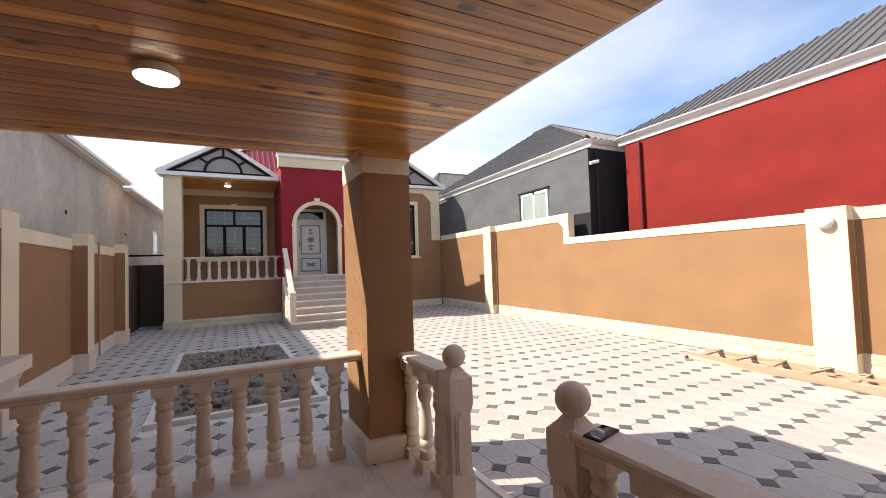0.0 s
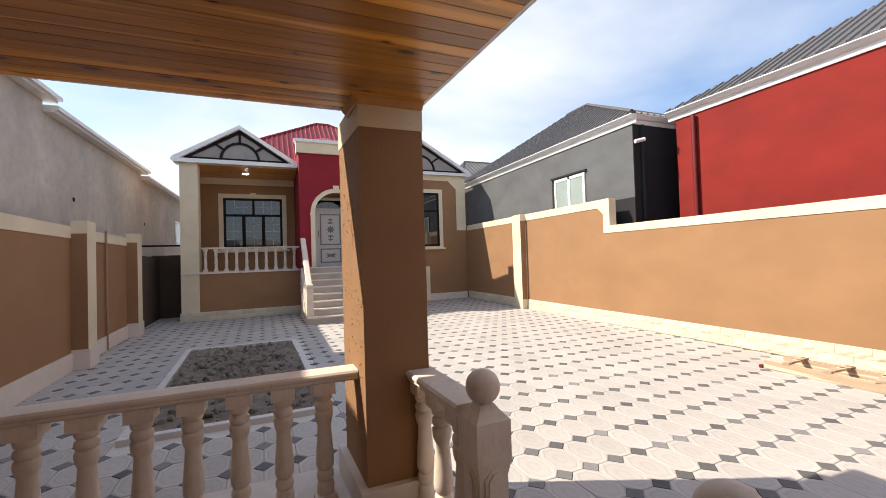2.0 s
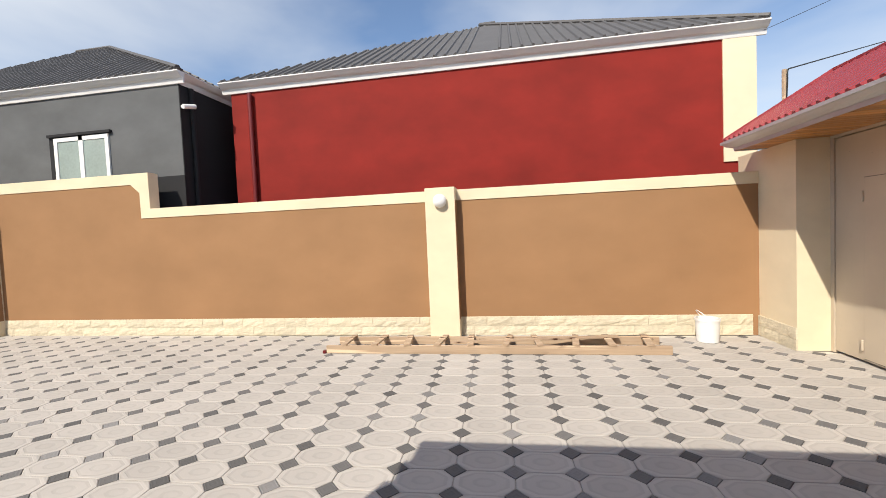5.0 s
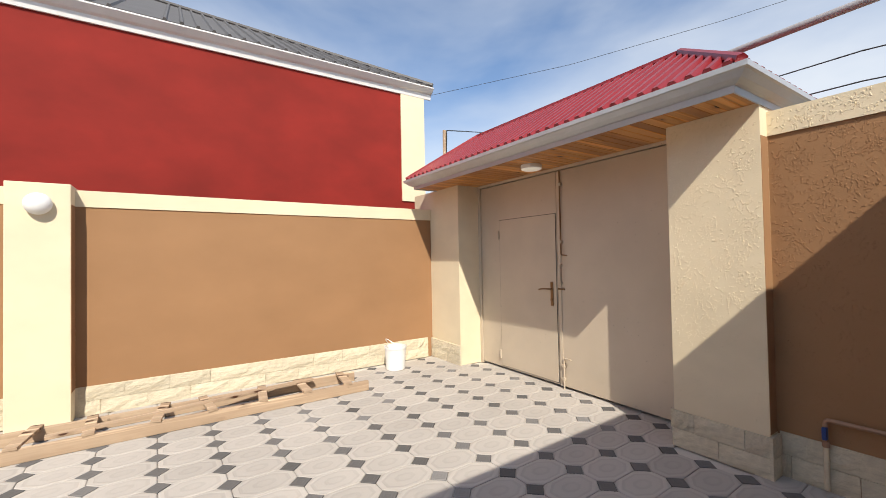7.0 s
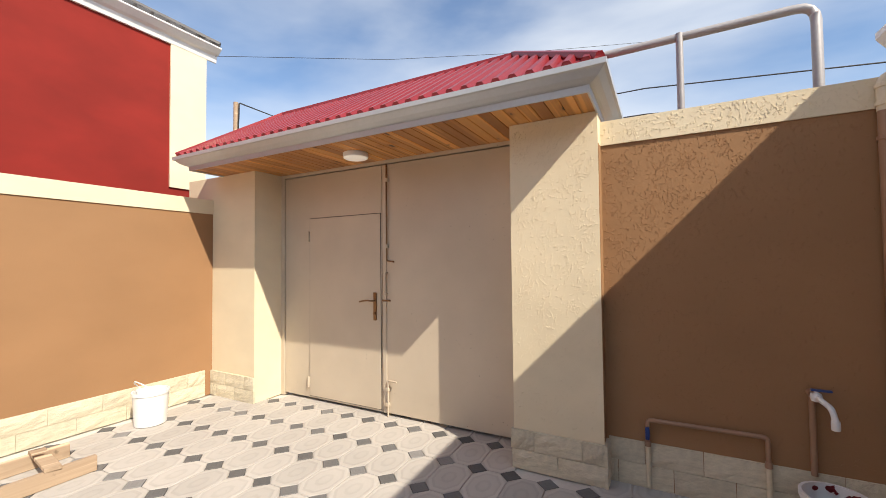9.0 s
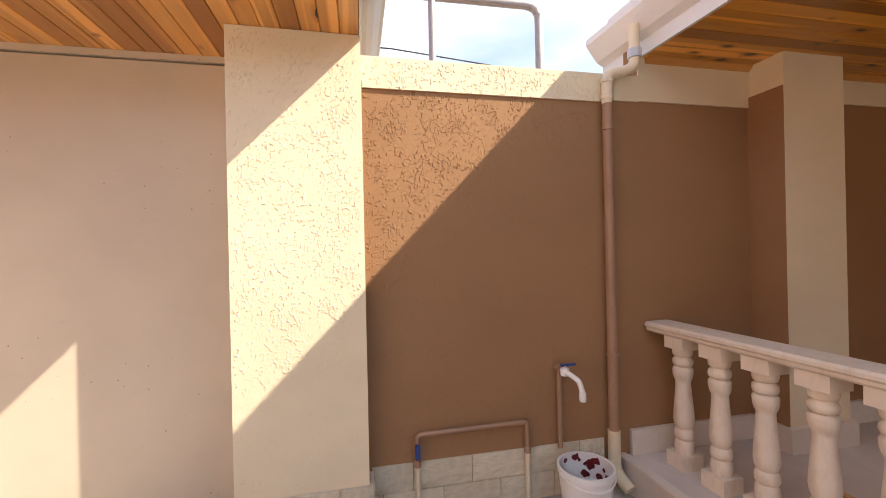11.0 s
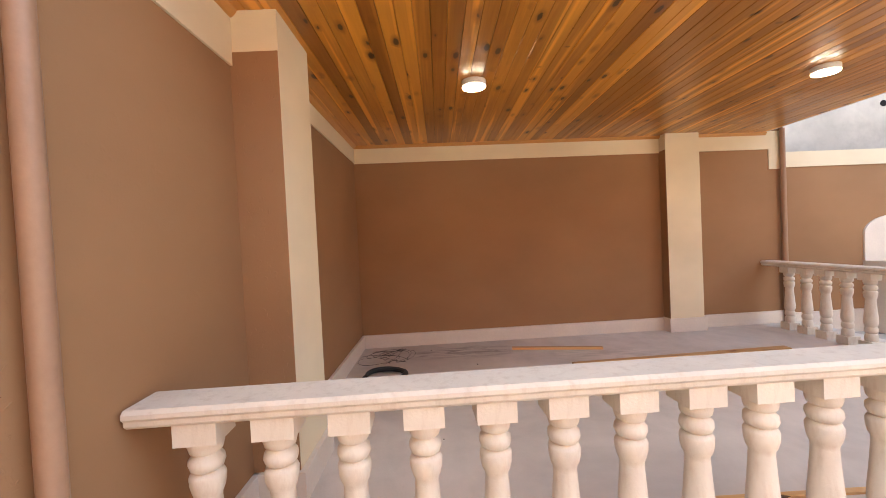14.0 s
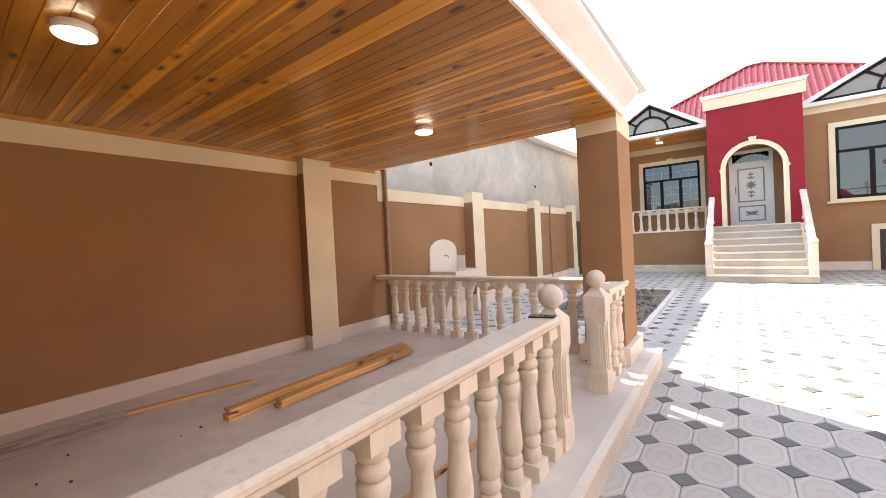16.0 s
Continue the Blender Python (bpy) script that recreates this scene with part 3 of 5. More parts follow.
# ---- house ----
HOUSE = pose(2.2, 14.4, 0, 0, 0, 1.0) @ pose(-2.2, -14.4, 0)
house = tagged(thing("house", "tan and crimson single-storey house with arched entrance", "house", m=HOUSE), kind="structure")
FZ = 1.52
YL, YR, YF = 15.1, 16.0, 14.4
part("porch_parapet", box(-1.8, 1.08, YL, YL + 0.15, 0, FZ - 0.1), brown_smooth, house)
part("porch_floor", box(-2.28, 1.08, YL - 0.04, 17.2, FZ - 0.1, FZ - 0.04), marble, house)
part("porch_column", box(-2.28, -1.80, YL, YL + 0.48, 0, 4.82), cream_smooth, house)
part("porch_back", box(-2.28, 1.10, 17.2, 17.4, 0, 5.0), brown_smooth, house)
part("porch_side", box(-2.28, -2.1, YL + 0.48, 17.2, 0, 4.79), brown_smooth, house)
part("porch_band", box(-2.1, 1.08, 17.185, 17.2, 4.56, 4.79), cream_smooth, house)
part("porch_ceiling", box(-2.2, 1.08, YL + 0.1, 17.2, 4.79, 4.83), ceiling_pine, house)
part("plinth", box(-2.31, 1.08, YL - 0.03, YL, 0, 0.27), marble, house)
part("right_wall", box(3.37, 7.72, YR, YR + 0.25, 0, 5.2), brown_smooth, house)
part("right_cream", prism([(7.30, 2.80), (7.72, 2.80), (7.72, 5.05), (3.37, 5.05), (3.37, 4.82), (6.95, 4.82), (7.30, 4.5)], YR - 0.012, YR, "y"), cream_smooth, house)
part("plinth", box(3.37, 4.895, YR - 0.03, YR, 0, 0.27), marble, house)
part("plinth", box(6.045, 7.7, YR - 0.03, YR, 0, 0.27), marble, house)
arch = [(1.53 + 0, FZ)] + [(2.215 - 0.685 * math.cos(math.pi * i / 16), 3.24 + 0.685 * math.sin(math.pi * i / 16)) for i in range(17)] + [(2.90, FZ)]
part("entrance_front", prism([(1.08, 0), (1.08, 5.17), (3.37, 5.17), (3.37, 0), (2.90, 0)] + arch[::-1] + [(1.53, 0)], YF, YF + 0.22, "y"), crimson, house)
out = [(1.40, FZ)] + [(2.215 - 0.815 * math.cos(math.pi * i / 16), 3.24 + 0.815 * math.sin(math.pi * i / 16)) for i in range(17)] + [(3.03, FZ)]
part("arch_moulding", prism(out + arch[::-1], YF - 0.04, YF + 0.22, "y"), cream_smooth, house)
part("entrance_cornice", box(1.0, 3.45, YF - 0.06, YF + 0.3, 5.17, 5.55), cream_smooth, house)
part("entrance_side", box(1.08, 1.3, YF + 0.22, 17.4, 0, 5.3), crimson, house)
part("entrance_side", box(3.15, 3.37, YF + 0.22, 16.4, 0, 5.3), crimson, house)
part("entrance_floor", box(1.3, 3.15, YF - 0.0, 15.6, FZ - 0.12, FZ), marble, house)
part("entrance_back", box(1.3, 3.15, 15.5, 15.7, 0, 4.3), brown_smooth, house)
part("entrance_ceiling", box(1.3, 3.15, YF + 0.2, 15.6, 4.1, 4.2), cream_smooth, house)
hip_roof(house, -2.2, 7.6, 16.3, 26, 5.2, 2.2, 2.7, 19.5, 7.8, red_metal, 0.19, 0.07, 0.035)
part("entrance_roof", ribbed([(1.05, YF - 0.02, 5.52), (3.4, YF - 0.02, 5.52), (2.2, 16.8, 6.4)], 0.19, 0.07, 0.03), red_metal, house)

# ---- neighbours ----
redh = tagged(thing("red_house", "red rendered neighbouring house with grey metal roof", "house"), kind="structure")
part("wall", box(9.0, 18, -2.35, 7.38, 0, 4.72), red_paint, redh)
hip_roof(redh, 8.85, 18, -2.5, 7.55, 4.92, 13.3, 13.3, (2.45, 2.0), 7.55, grey_metal, 0.2, 0.06, 0.03)
greyh = tagged(thing("grey_house", "dark grey rendered neighbouring house with hip roof", "house"), kind="structure")
part("wall", box(8.2, 14, 7.9, 18, 0, 4.72), grey_paint, greyh)
hip_roof(greyh, 8.05, 14, 7.75, 18.2, 4.92, 11, 11, (12.4, 13.5), 7.1, grey_metal, 0.2, 0.06, 0.03)
leftn = tagged(thing("west_house", "bare grey rendered neighbouring house with white eaves", "house"), kind="structure")



# ---- balustrades ----
def baluster_mesh(h, segs=14):
    """A turned baluster with square blocks at head and foot."""
    w = 0.058 * min(1.0, h / 0.8)
    k = h / 0.81
    bm = bmesh.new()
    prof = [(0.052, 0.085), (0.054, 0.092), (0.055, 0.125), (0.052, 0.150), (0.046, 0.160), (0.040, 0.166), (0.050, 0.174), (0.055, 0.188), (0.055, 0.208), (0.050, 0.224), (0.042, 0.232), (0.046, 0.240), (0.055, 0.256), (0.058, 0.285), (0.056, 0.325), (0.051, 0.380), (0.046, 0.440), (0.042, 0.500), (0.043, 0.515), (0.050, 0.528), (0.056, 0.552), (0.058, 0.580), (0.053, 0.592), (0.041, 0.599), (0.052, 0.606), (0.058, 0.622), (0.056, 0.640), (0.044, 0.652), (0.041, 0.657), (0.052, 0.664), (0.057, 0.682), (0.057, 0.706)]
    prof = [(r, z * 0.81 / 0.776) for r, z in prof]
    lathe([(r * w / 0.058, z * k) for r, z in prof], segs, bm)
    b = w * 1.19
    box(-b, b, -b, b, 0, 0.090 * k, bm)
    box(-b, b, -b, b, 0.735 * k, h, bm)
    bmesh.ops.recalc_face_normals(bm, faces=bm.faces)
    me = bpy.data.meshes.new("baluster")
    bm.to_mesh(me)
    bm.free()
    for p in me.polygons:
        p.use_smooth = True
    me.set_sharp_from_angle(angle=radians(50))
    me.materials.append(balustrade_stone)
    return me


BAL = baluster_mesh(0.77)
RAIL = [(-0.070, 0.0), (-0.082, 0.012), (-0.082, 0.026), (-0.092, 0.036), (-0.092, 0.050), (-0.080, 0.062), (0.080, 0.062), (0.092, 0.050), (0.092, 0.036), (0.082, 0.026), (0.082, 0.012), (0.070, 0.0)]


def railing(name, label, a, b, z, first, step, count, mesh, h, scale=1.0):
    """A stone balustrade from a to b (x, y), with balusters at first + k * step metres along it."""
    d = Vector((b[0] - a[0], b[1] - a[1], 0))
    top = tagged(thing(name, label, "balustrade", m=pose(a[0], a[1], z, 0, 0, math.degrees(math.atan2(d.y, d.x)))), kind="thing")
    part("handrail", prism([(p * scale, h + q * scale) for p, q in RAIL], 0, d.length, "x"), balustrade_stone, top, "moulded stone handrail")
    for k in range(count):
        ob = new("baluster", mesh)
        ob.parent = top
        ob.matrix_basis = pose(first + k * step, 0, 0)
    return top


RX = 1.45
railing("balustrade", "cream stone balustrade along the pavilion's front edge", (sk(XW + 0.02, 3.47), 3.47), (0.85, 3.47), 0.18, 0.33, 0.2355, 13, BAL, 0.77)
railing("balustrade", "cream stone balustrade from the brown wall to a newel", (sk(RX, YS + 0.01), YS + 0.01), (sk(RX, 1.34), 1.34), 0.18, 0.197, 0.2388, 13, BAL, 0.77)
railing("balustrade", "short cream stone balustrade between newel and pillar", (sk(RX, 2.55), 2.55), (sk(RX, 3.34), 3.34), 0.18, 0.11, 0.254, 3, BAL, 0.77)


def newel(x, y):
    top = thing("newel_post", "carved cream stone newel post with a ball on top", "newel post", "newel posts of the pavilion steps", m=pose(x, y, 0.18, 0, 0, LEAN_W))
    s = 0.078
    sq = lambda r, z: [(-r, -r, z), (r, -r, z), (r, r, z), (-r, r, z)]
    bm = bmesh.new()
    levels = [(s + 0.008, 0), (s + 0.008, 0.16), (s - 0.006, 0.22), (s - 0.006, 0.56), (s + 0.008, 0.63), (s + 0.008, 0.80), (0.05, 0.84), (0.034, 0.865)]
    rings = [[bm.verts.new(v) for v in sq(r, z)] for r, z in levels]
    for p, q in zip(rings, rings[1:]):
        for i in range(4):
            bm.faces.new((p[i], p[(i + 1) % 4], q[(i + 1) % 4], q[i]))
    bm.faces.new(rings[0]), bm.faces.new(rings[-1])
    part("post", bm, balustrade_stone, top, bevel=0.004)
    for a in range(4):
        bm = bmesh.new()
        w0, w1, z0, z1 = 0.050, 0.034, 0.17, 0.60
        outer = [(-w0, z0 + 0.04), (-w0 + 0.035, z0), (w0 - 0.035, z0), (w0, z0 + 0.04), (w0, z1 - 0.04), (w0 - 0.035, z1), (-w0 + 0.035, z1), (-w0, z1 - 0.04)]
        inner = [(p * w1 / w0, 0.385 + (q - 0.385) * 0.93) for p, q in outer]
        for ring, d0, d1 in ((outer, 0.0, 0.010), (inner, 0.010, 0.018)):
            bm2 = prism(ring, -(s - 0.006) - d1, -(s - 0.012), "y", bm)
        bmesh.ops.transform(bm, matrix=Matrix.Rotation(radians(90 * a), 4, "Z"), verts=bm.verts)
        part("carved_panel", bm, balustrade_stone, top, bevel=0.0)
    r = 0.078
    part("ball", lathe([(0.034, 0.855)] + [(max(0.002, r * math.sin(radians(t))), 0.935 - r * math.cos(radians(t))) for t in range(26, 181, 11)], 20), balustrade_stone, top, "round stone ball finial", smooth=True)
    return top


newel(sk(RX, 1.40), 1.40)
newel(sk(RX, 2.45), 2.45)
tablet = thing("smartphone", "black smartphone lying flat on the stone handrail", "phone", m=pose(sk(RX, 1.26), 1.25, 1.013, 0, 0, 14))
part("body", box(-0.078, 0.078, -0.038, 0.038, 0, 0.009), dark_rubber, tablet, bevel=0.003)
part("screen", box(-0.072, 0.072, -0.034, 0.034, 0.0092, 0.0098), window_glass, tablet, "glossy black glass screen")


# ---- ceiling lamps ----
def ceiling_lamp(x, y, z, r=0.10, glow=None, label="round flush ceiling lamp, lit, with white rim"):
    top = thing("ceiling_lamp", label, "lamp", "ceiling lamps", m=pose(x, y, z))
    part("rim", lathe([(r * 0.97, 0.0), (r, -0.004), (r, -0.040), (r * 0.97, -0.045)], 32), white_plastic, top, smooth=True)
    part("diffuser", lathe([(r * 0.965, -0.043), (r * 0.95, -0.050), (r * 0.85, -0.056), (r * 0.45, -0.060), (0.003, -0.061)], 32), glow or lamp_glow, top, "glowing white diffuser", smooth=True)
    return top


ceiling_lamp(-0.345, -0.497, ZC, 0.092)
ceiling_lamp(-0.36, 2.22, ZC, 0.092)

# moulding where ceiling and walls meet
trim = tagged(thing("ceiling_trim", "orange pine moulding round the ceiling", "trim"), kind="structure")
tp = [(0, 0), (0.035, 0), (0.030, -0.012), (0.012, -0.030), (0, -0.035)]
part("moulding", skew(prism([(XW + 0.012 + a, ZC + b) for a, b in tp], YS, 3.5, "y")), trim_pine, trim)
part("moulding", prism([(YS + 0.012 + a, ZC + b) for a, b in tp], XW, 1.5, "x"), trim_pine, trim)
mp_ = [(0, 0), (-0.040, 0), (-0.036, -0.014), (-0.014, -0.036), (-0.010, -0.048), (0, -0.048)]
part("moulding", skew(prism([(PY0 - 0.004 + a, ZC + b) for a, b in mp_], PX0 - 0.04, PX1 + 0.004, "x")), trim_pine, trim)
part("moulding", skew(prism([(PX0 - 0.004 + a, ZC + b - 0.001) for a, b in mp_], PY0 - 0.04, 3.48, "y")), trim_pine, trim)


# ---- gate ----
gate = tagged(thing("gate", "beige painted sheet steel yard gate with a wicket door", "gate"), kind="structure")
GY = -2.07
GX = 5.435
ZS = 2.61
part("frame", box(3.92, 6.93, GY - 0.05, GY + 0.014, 2.575, 2.609), gate_paint, gate)
part("frame_post", box(6.875, 6.93, GY - 0.05, GY + 0.014, 0.0, 2.574), gate_paint, gate)
lf = part("leaf", box(3.925, GX - 0.008, GY - 0.05, GY, 0.03, 2.565), gate_paint, gate, bevel=0.003)
rf = part("leaf", box(GX + 0.008, 6.87, GY - 0.05, GY, 0.03, 2.565), gate_paint, gate, bevel=0.003)
part("seam_bar", box(GX - 0.052, GX - 0.008, GY, GY + 0.012, 0.03, 2.56), gate_paint, gate, bevel=0.003)
part("gap_backing", box(3.92, 6.93, GY - 0.08, GY - 0.06, 0.005, 2.60), dark_rubber, gate)
part("door_gap", box(5.452, 6.468, GY - 0.001, GY + 0.003, 0.046, 2.070), dark_rubber, gate)
wk = part("wicket_door", box(5.458, 6.462, GY, GY + 0.008, 0.052, 2.064), gate_paint, gate, "flush steel wicket door", bevel=0.003)
hd = part("lock_plate", box(5.503, 5.545, GY + 0.008, GY + 0.020, 0.955, 1.245), bronze, wk, "bronze lock plate", bevel=0.008)
part("cylinder", tube([(5.524, GY + 0.018, 1.03), (5.524, GY + 0.036, 1.03)], 0.014, 12), bronze, wk)
part("lever", tube(bent([(5.524, GY + 0.02, 1.16), (5.524, GY + 0.06, 1.16), (5.60, GY + 0.065, 1.165), (5.69, GY + 0.062, 1.148)], 0.03), 0.009), bronze, wk, "bronze lever handle", smooth=True)
for z in (1.86, 0.20):
    part("hinge", lathe([(0.010, z - 0.06), (0.014, z - 0.055), (0.014, z + 0.055), (0.010, z + 0.06)], 10, at=(6.478, GY + 0.012)), gate_paint, wk)
part("drop_bolt", tube(bent([(5.367, GY + 0.022, 2.56), (5.367, GY + 0.022, 1.575), (5.345, GY + 0.035, 1.568), (5.262, GY + 0.045, 1.560)], 0.02), 0.008), bronze, gate, "thin brown drop bolt", smooth=True)
part("drop_bolt", tube(bent([(5.36, GY + 0.022, 0.004), (5.36, GY + 0.022, 0.36), (5.24, GY + 0.045, 0.365)], 0.02), 0.009), gate_paint, gate, smooth=True)
for z in (2.40, 1.72, 0.12, 0.27):
    part("bolt_guide", box(5.348, 5.386, GY, GY + 0.034, z - 0.018, z + 0.018), gate_paint, gate, bevel=0.004)
part("pull_handle", tube(bent([(5.372, GY, 1.235), (5.372, GY + 0.045, 1.235), (5.372, GY + 0.045, 1.448), (5.372, GY, 1.448)], 0.02), 0.009), gate_paint, gate, smooth=True)
part("latch", tube([(5.425, GY + 0.018, 1.166), (5.330, GY + 0.018, 1.166)], 0.010), bronze, gate)

# canopy over the gate
can = tagged(thing("gate_canopy", "small red metal roof over the gate with grey gutter", "roof"), kind="structure")
CX0, CX1, CY = 3.28, 7.49, -1.30
sb = bmesh.new()
x = CX0
while x < CX1 - 0.02:
    x1 = min(x + 0.095, CX1 + 0.001)
    prism([(x + 0.001, ZS + 0.005), (x + 0.005, ZS), (x1 - 0.005, ZS), (x1 - 0.001, ZS + 0.005), (x1 - 0.001, ZS + 0.016), (x + 0.001, ZS + 0.016)], -2.14, CY, "y", sb)
    x += 0.095
part("soffit", sb, gate_pine, can, "pine plank soffit")
gp = [(0.0, -0.015), (0.012, -0.015), (0.016, 0.030), (0.040, 0.036), (0.075, 0.055), (0.110, 0.088), (0.128, 0.094), (0.130, 0.128), (0.0, 0.128)]
gb = bmesh.new()
rings = [[gb.verts.new(p) for p in ((CX0 - a, -2.75, ZS + b), (CX0 - a, CY + a, ZS + b), (CX1 + a, CY + a, ZS + b), (CX1 + a, -2.75, ZS + b))] for a, b in gp]
for k in range(len(gp)):
    p, q = rings[k], rings[(k + 1) % len(gp)]
    for i in range(3):
        gb.faces.new((p[i], p[i + 1], q[i + 1], q[i]))
for i in (0, 3):
    gb.faces.new([r[i] for r in rings])
part("gutter", gb, gutter_metal, can, "grey metal gutter")
part("core", box(CX0 + 0.02, CX1 - 0.02, -2.70, CY - 0.02, ZS + 0.018, ZS + 0.115), gutter_metal, can)
rb = bmesh.new()
e0, e1, e2, e3 = (3.19, -1.20, 2.745), (7.58, -1.20, 2.745), (7.58, -3.2, 2.745), (3.19, -3.2, 2.745)
r0, r1 = (4.04, -2.2, 3.41), (7.08, -2.2, 3.41)
for f in ((e0, e1, r1, r0), (e3, e0, r0), (e1, e2, r1), (e2, e3, r0, r1)):
    ribbed(f, 0.115, 0.075, 0.030, rb)
part("roof", rb, red_metal, can, "corrugated red metal sheet")
rc = bmesh.new()
for a, b in ((e0, r0), (e1, r1), (r0, r1)):
    tube([Vector(a) + Vector((0, 0, 0.012)), Vector(b) + Vector((0, 0, 0.022))], 0.036, 6, rc)
part("ridge_cap", rc, red_metal, can)
sl = ceiling_lamp(5.47, -1.70, ZS, 0.12, lamp_soft, "round flush soffit lamp, faintly glowing white disc")

# ---- pipes on and behind the south wall ----
dp = thing("downpipe", "brown painted downpipe with cream elbow under the gutter", "downpipe")
px, py = 1.80, YS + 0.05
part("pipe", tube([(px, py, 0.36), (px, py, 2.38)], 0.031, 14), pipe_brown, dp, smooth=True)
part("elbow", tube(bent([(px, py, 2.36), (px, py, 2.545), (px - 0.10, py + 0.02, 2.550), (px - 0.175, py + 0.03, 2.59), (px - 0.175, py + 0.03, 2.84)], 0.045), 0.033, 14), pipe_cream, dp, "cream plastic elbow", smooth=True)
for z in (2.40, 2.50):
    part("collar", lathe([(0.036, z - 0.014), (0.039, z - 0.010), (0.039, z + 0.010), (0.036, z + 0.014)], 14, at=(px, py)), pipe_cream, dp)
part("collar", lathe([(0.036, 2.636), (0.042, 2.640), (0.042, 2.690), (0.036, 2.695)], 14, at=(px - 0.175, py + 0.03)), gutter_metal, dp, "grey rubber collar")
part("foot", tube(bent([(px, py, 0.37), (px, py, 0.12), (px - 0.03, py + 0.10, 0.05)], 0.05), 0.038, 14), pipe_cream, dp, "cream plastic foot bend", smooth=True)
for z in (0.83, 2.21):
    part("clip", lathe([(0.034, z - 0.012), (0.038, z - 0.010), (0.038, z + 0.010), (0.034, z + 0.012)], 14, at=(px, py)), pipe_brown, dp)
gpipe = thing("water_pipe", "brown painted water pipe loop with blue valve", "pipe")
wy = YS + 0.035
part("pipe", tube(bent([(3.01, wy, 0.30), (3.01, wy, 0.470), (2.36, wy, 0.475), (2.36, wy, 0.30)], 0.03), 0.014, 10), pipe_brown, gpipe, smooth=True)
for x in (3.01, 2.36):
    part("lower_pipe", tube([(x, wy, 0.02), (x, wy, 0.305)], 0.0145, 10), pipe_cream, gpipe, "cream painted foot of the pipe", smooth=True)
    part("coupling", lathe([(0.015, 0.292), (0.020, 0.296), (0.020, 0.325), (0.015, 0.330)], 10, at=(x, wy)), pipe_brown, gpipe)
part("valve", box(2.997, 3.023, wy - 0.01, wy + 0.034, 0.345, 0.425), blue_plastic, gpipe, "blue valve lever", bevel=0.006)
tap = thing("wall_tap", "white plastic wall tap with blue lever", "tap")
part("riser", tube([(2.15, wy, 0.30), (2.15, wy, 0.79)], 0.016, 10), pipe_brown, tap, smooth=True)
part("socket", tube([(2.15, wy - 0.02, 0.77), (2.15, wy + 0.035, 0.77)], 0.024, 12), pipe_brown, tap, smooth=True)
part("spout", tube(bent([(2.15, wy + 0.02, 0.77), (2.14, wy + 0.10, 0.765), (2.105, wy + 0.15, 0.735), (2.095, wy + 0.165, 0.675)], 0.02), 0.015, 12), white_plastic, tap, "white plastic spout", smooth=True)
part("nozzle", lathe([(0.017, 0.625), (0.020, 0.629), (0.020, 0.672), (0.017, 0.677)], 14, at=(2.095, wy + 0.165)), white_plastic, tap, smooth=True)
part("valve_body", lathe([(0.004, 0.738), (0.024, 0.745), (0.029, 0.768), (0.024, 0.786), (0.010, 0.792), (0.010, 0.800)], 14, at=(2.145, wy + 0.06)), white_plastic, tap, smooth=True)
part("lever", box(2.075, 2.170, wy + 0.048, wy + 0.072, 0.799, 0.811), blue_plastic, tap, "blue plastic lever", bevel=0.005)
gas = tagged(thing("gas_pipe", "grey painted gas pipe frame behind the wall", "pipe"), kind="structure")
part("pipe", tube(bent([(9.5, -3.0, 3.50), (3.4, -2.6, 3.42), (1.86, -2.55, 3.41), (1.86, -2.55, 2.2)], 0.12), 0.034, 10), pipe_grey, gas, smooth=True)
part("post", tube([(2.725, -2.56, 2.2), (2.725, -2.56, 3.44)], 0.028, 10), pipe_grey, gas, smooth=True)
wires = tagged(thing("overhead_wires", "thin black overhead wires", "wire"), kind="structure")
part("wire", tube([(9.5, -3.4, 3.35), (3.0, -3.0, 3.20), (1.0, -2.95, 3.0)], 0.006, 5), dark_rubber, wires)
part("wire", tube([(9.5, -3.4, 3.15), (3.0, -3.0, 2.95), (1.0, -2.95, 2.75)], 0.006, 5), dark_rubber, wires)
part("wire", tube([(8.7, -2.33, 4.66), (6.9, -4.2, 4.98), (5.19, -6.0, 5.47), (3.0, -8.3, 6.2)], 0.004, 5), dark_rubber, wires)
pole = tagged(thing("wooden_post", "short weathered wooden post with black cable on the gate pier", "post", m=pose(8.13, -2.28, 2.70)), kind="structure")
part("post", lathe([(0.036, -0.09), (0.032, 1.13)], 8), old_wood, pole, smooth=True)
part("cable", tube(bent([(-0.04, 0.0, 0.62), (-0.07, 0.0, 0.95), (-0.07, 0.0, 1.11), (3.17, -3.72, 2.5)], 0.05), 0.010, 6), dark_rubber, pole)



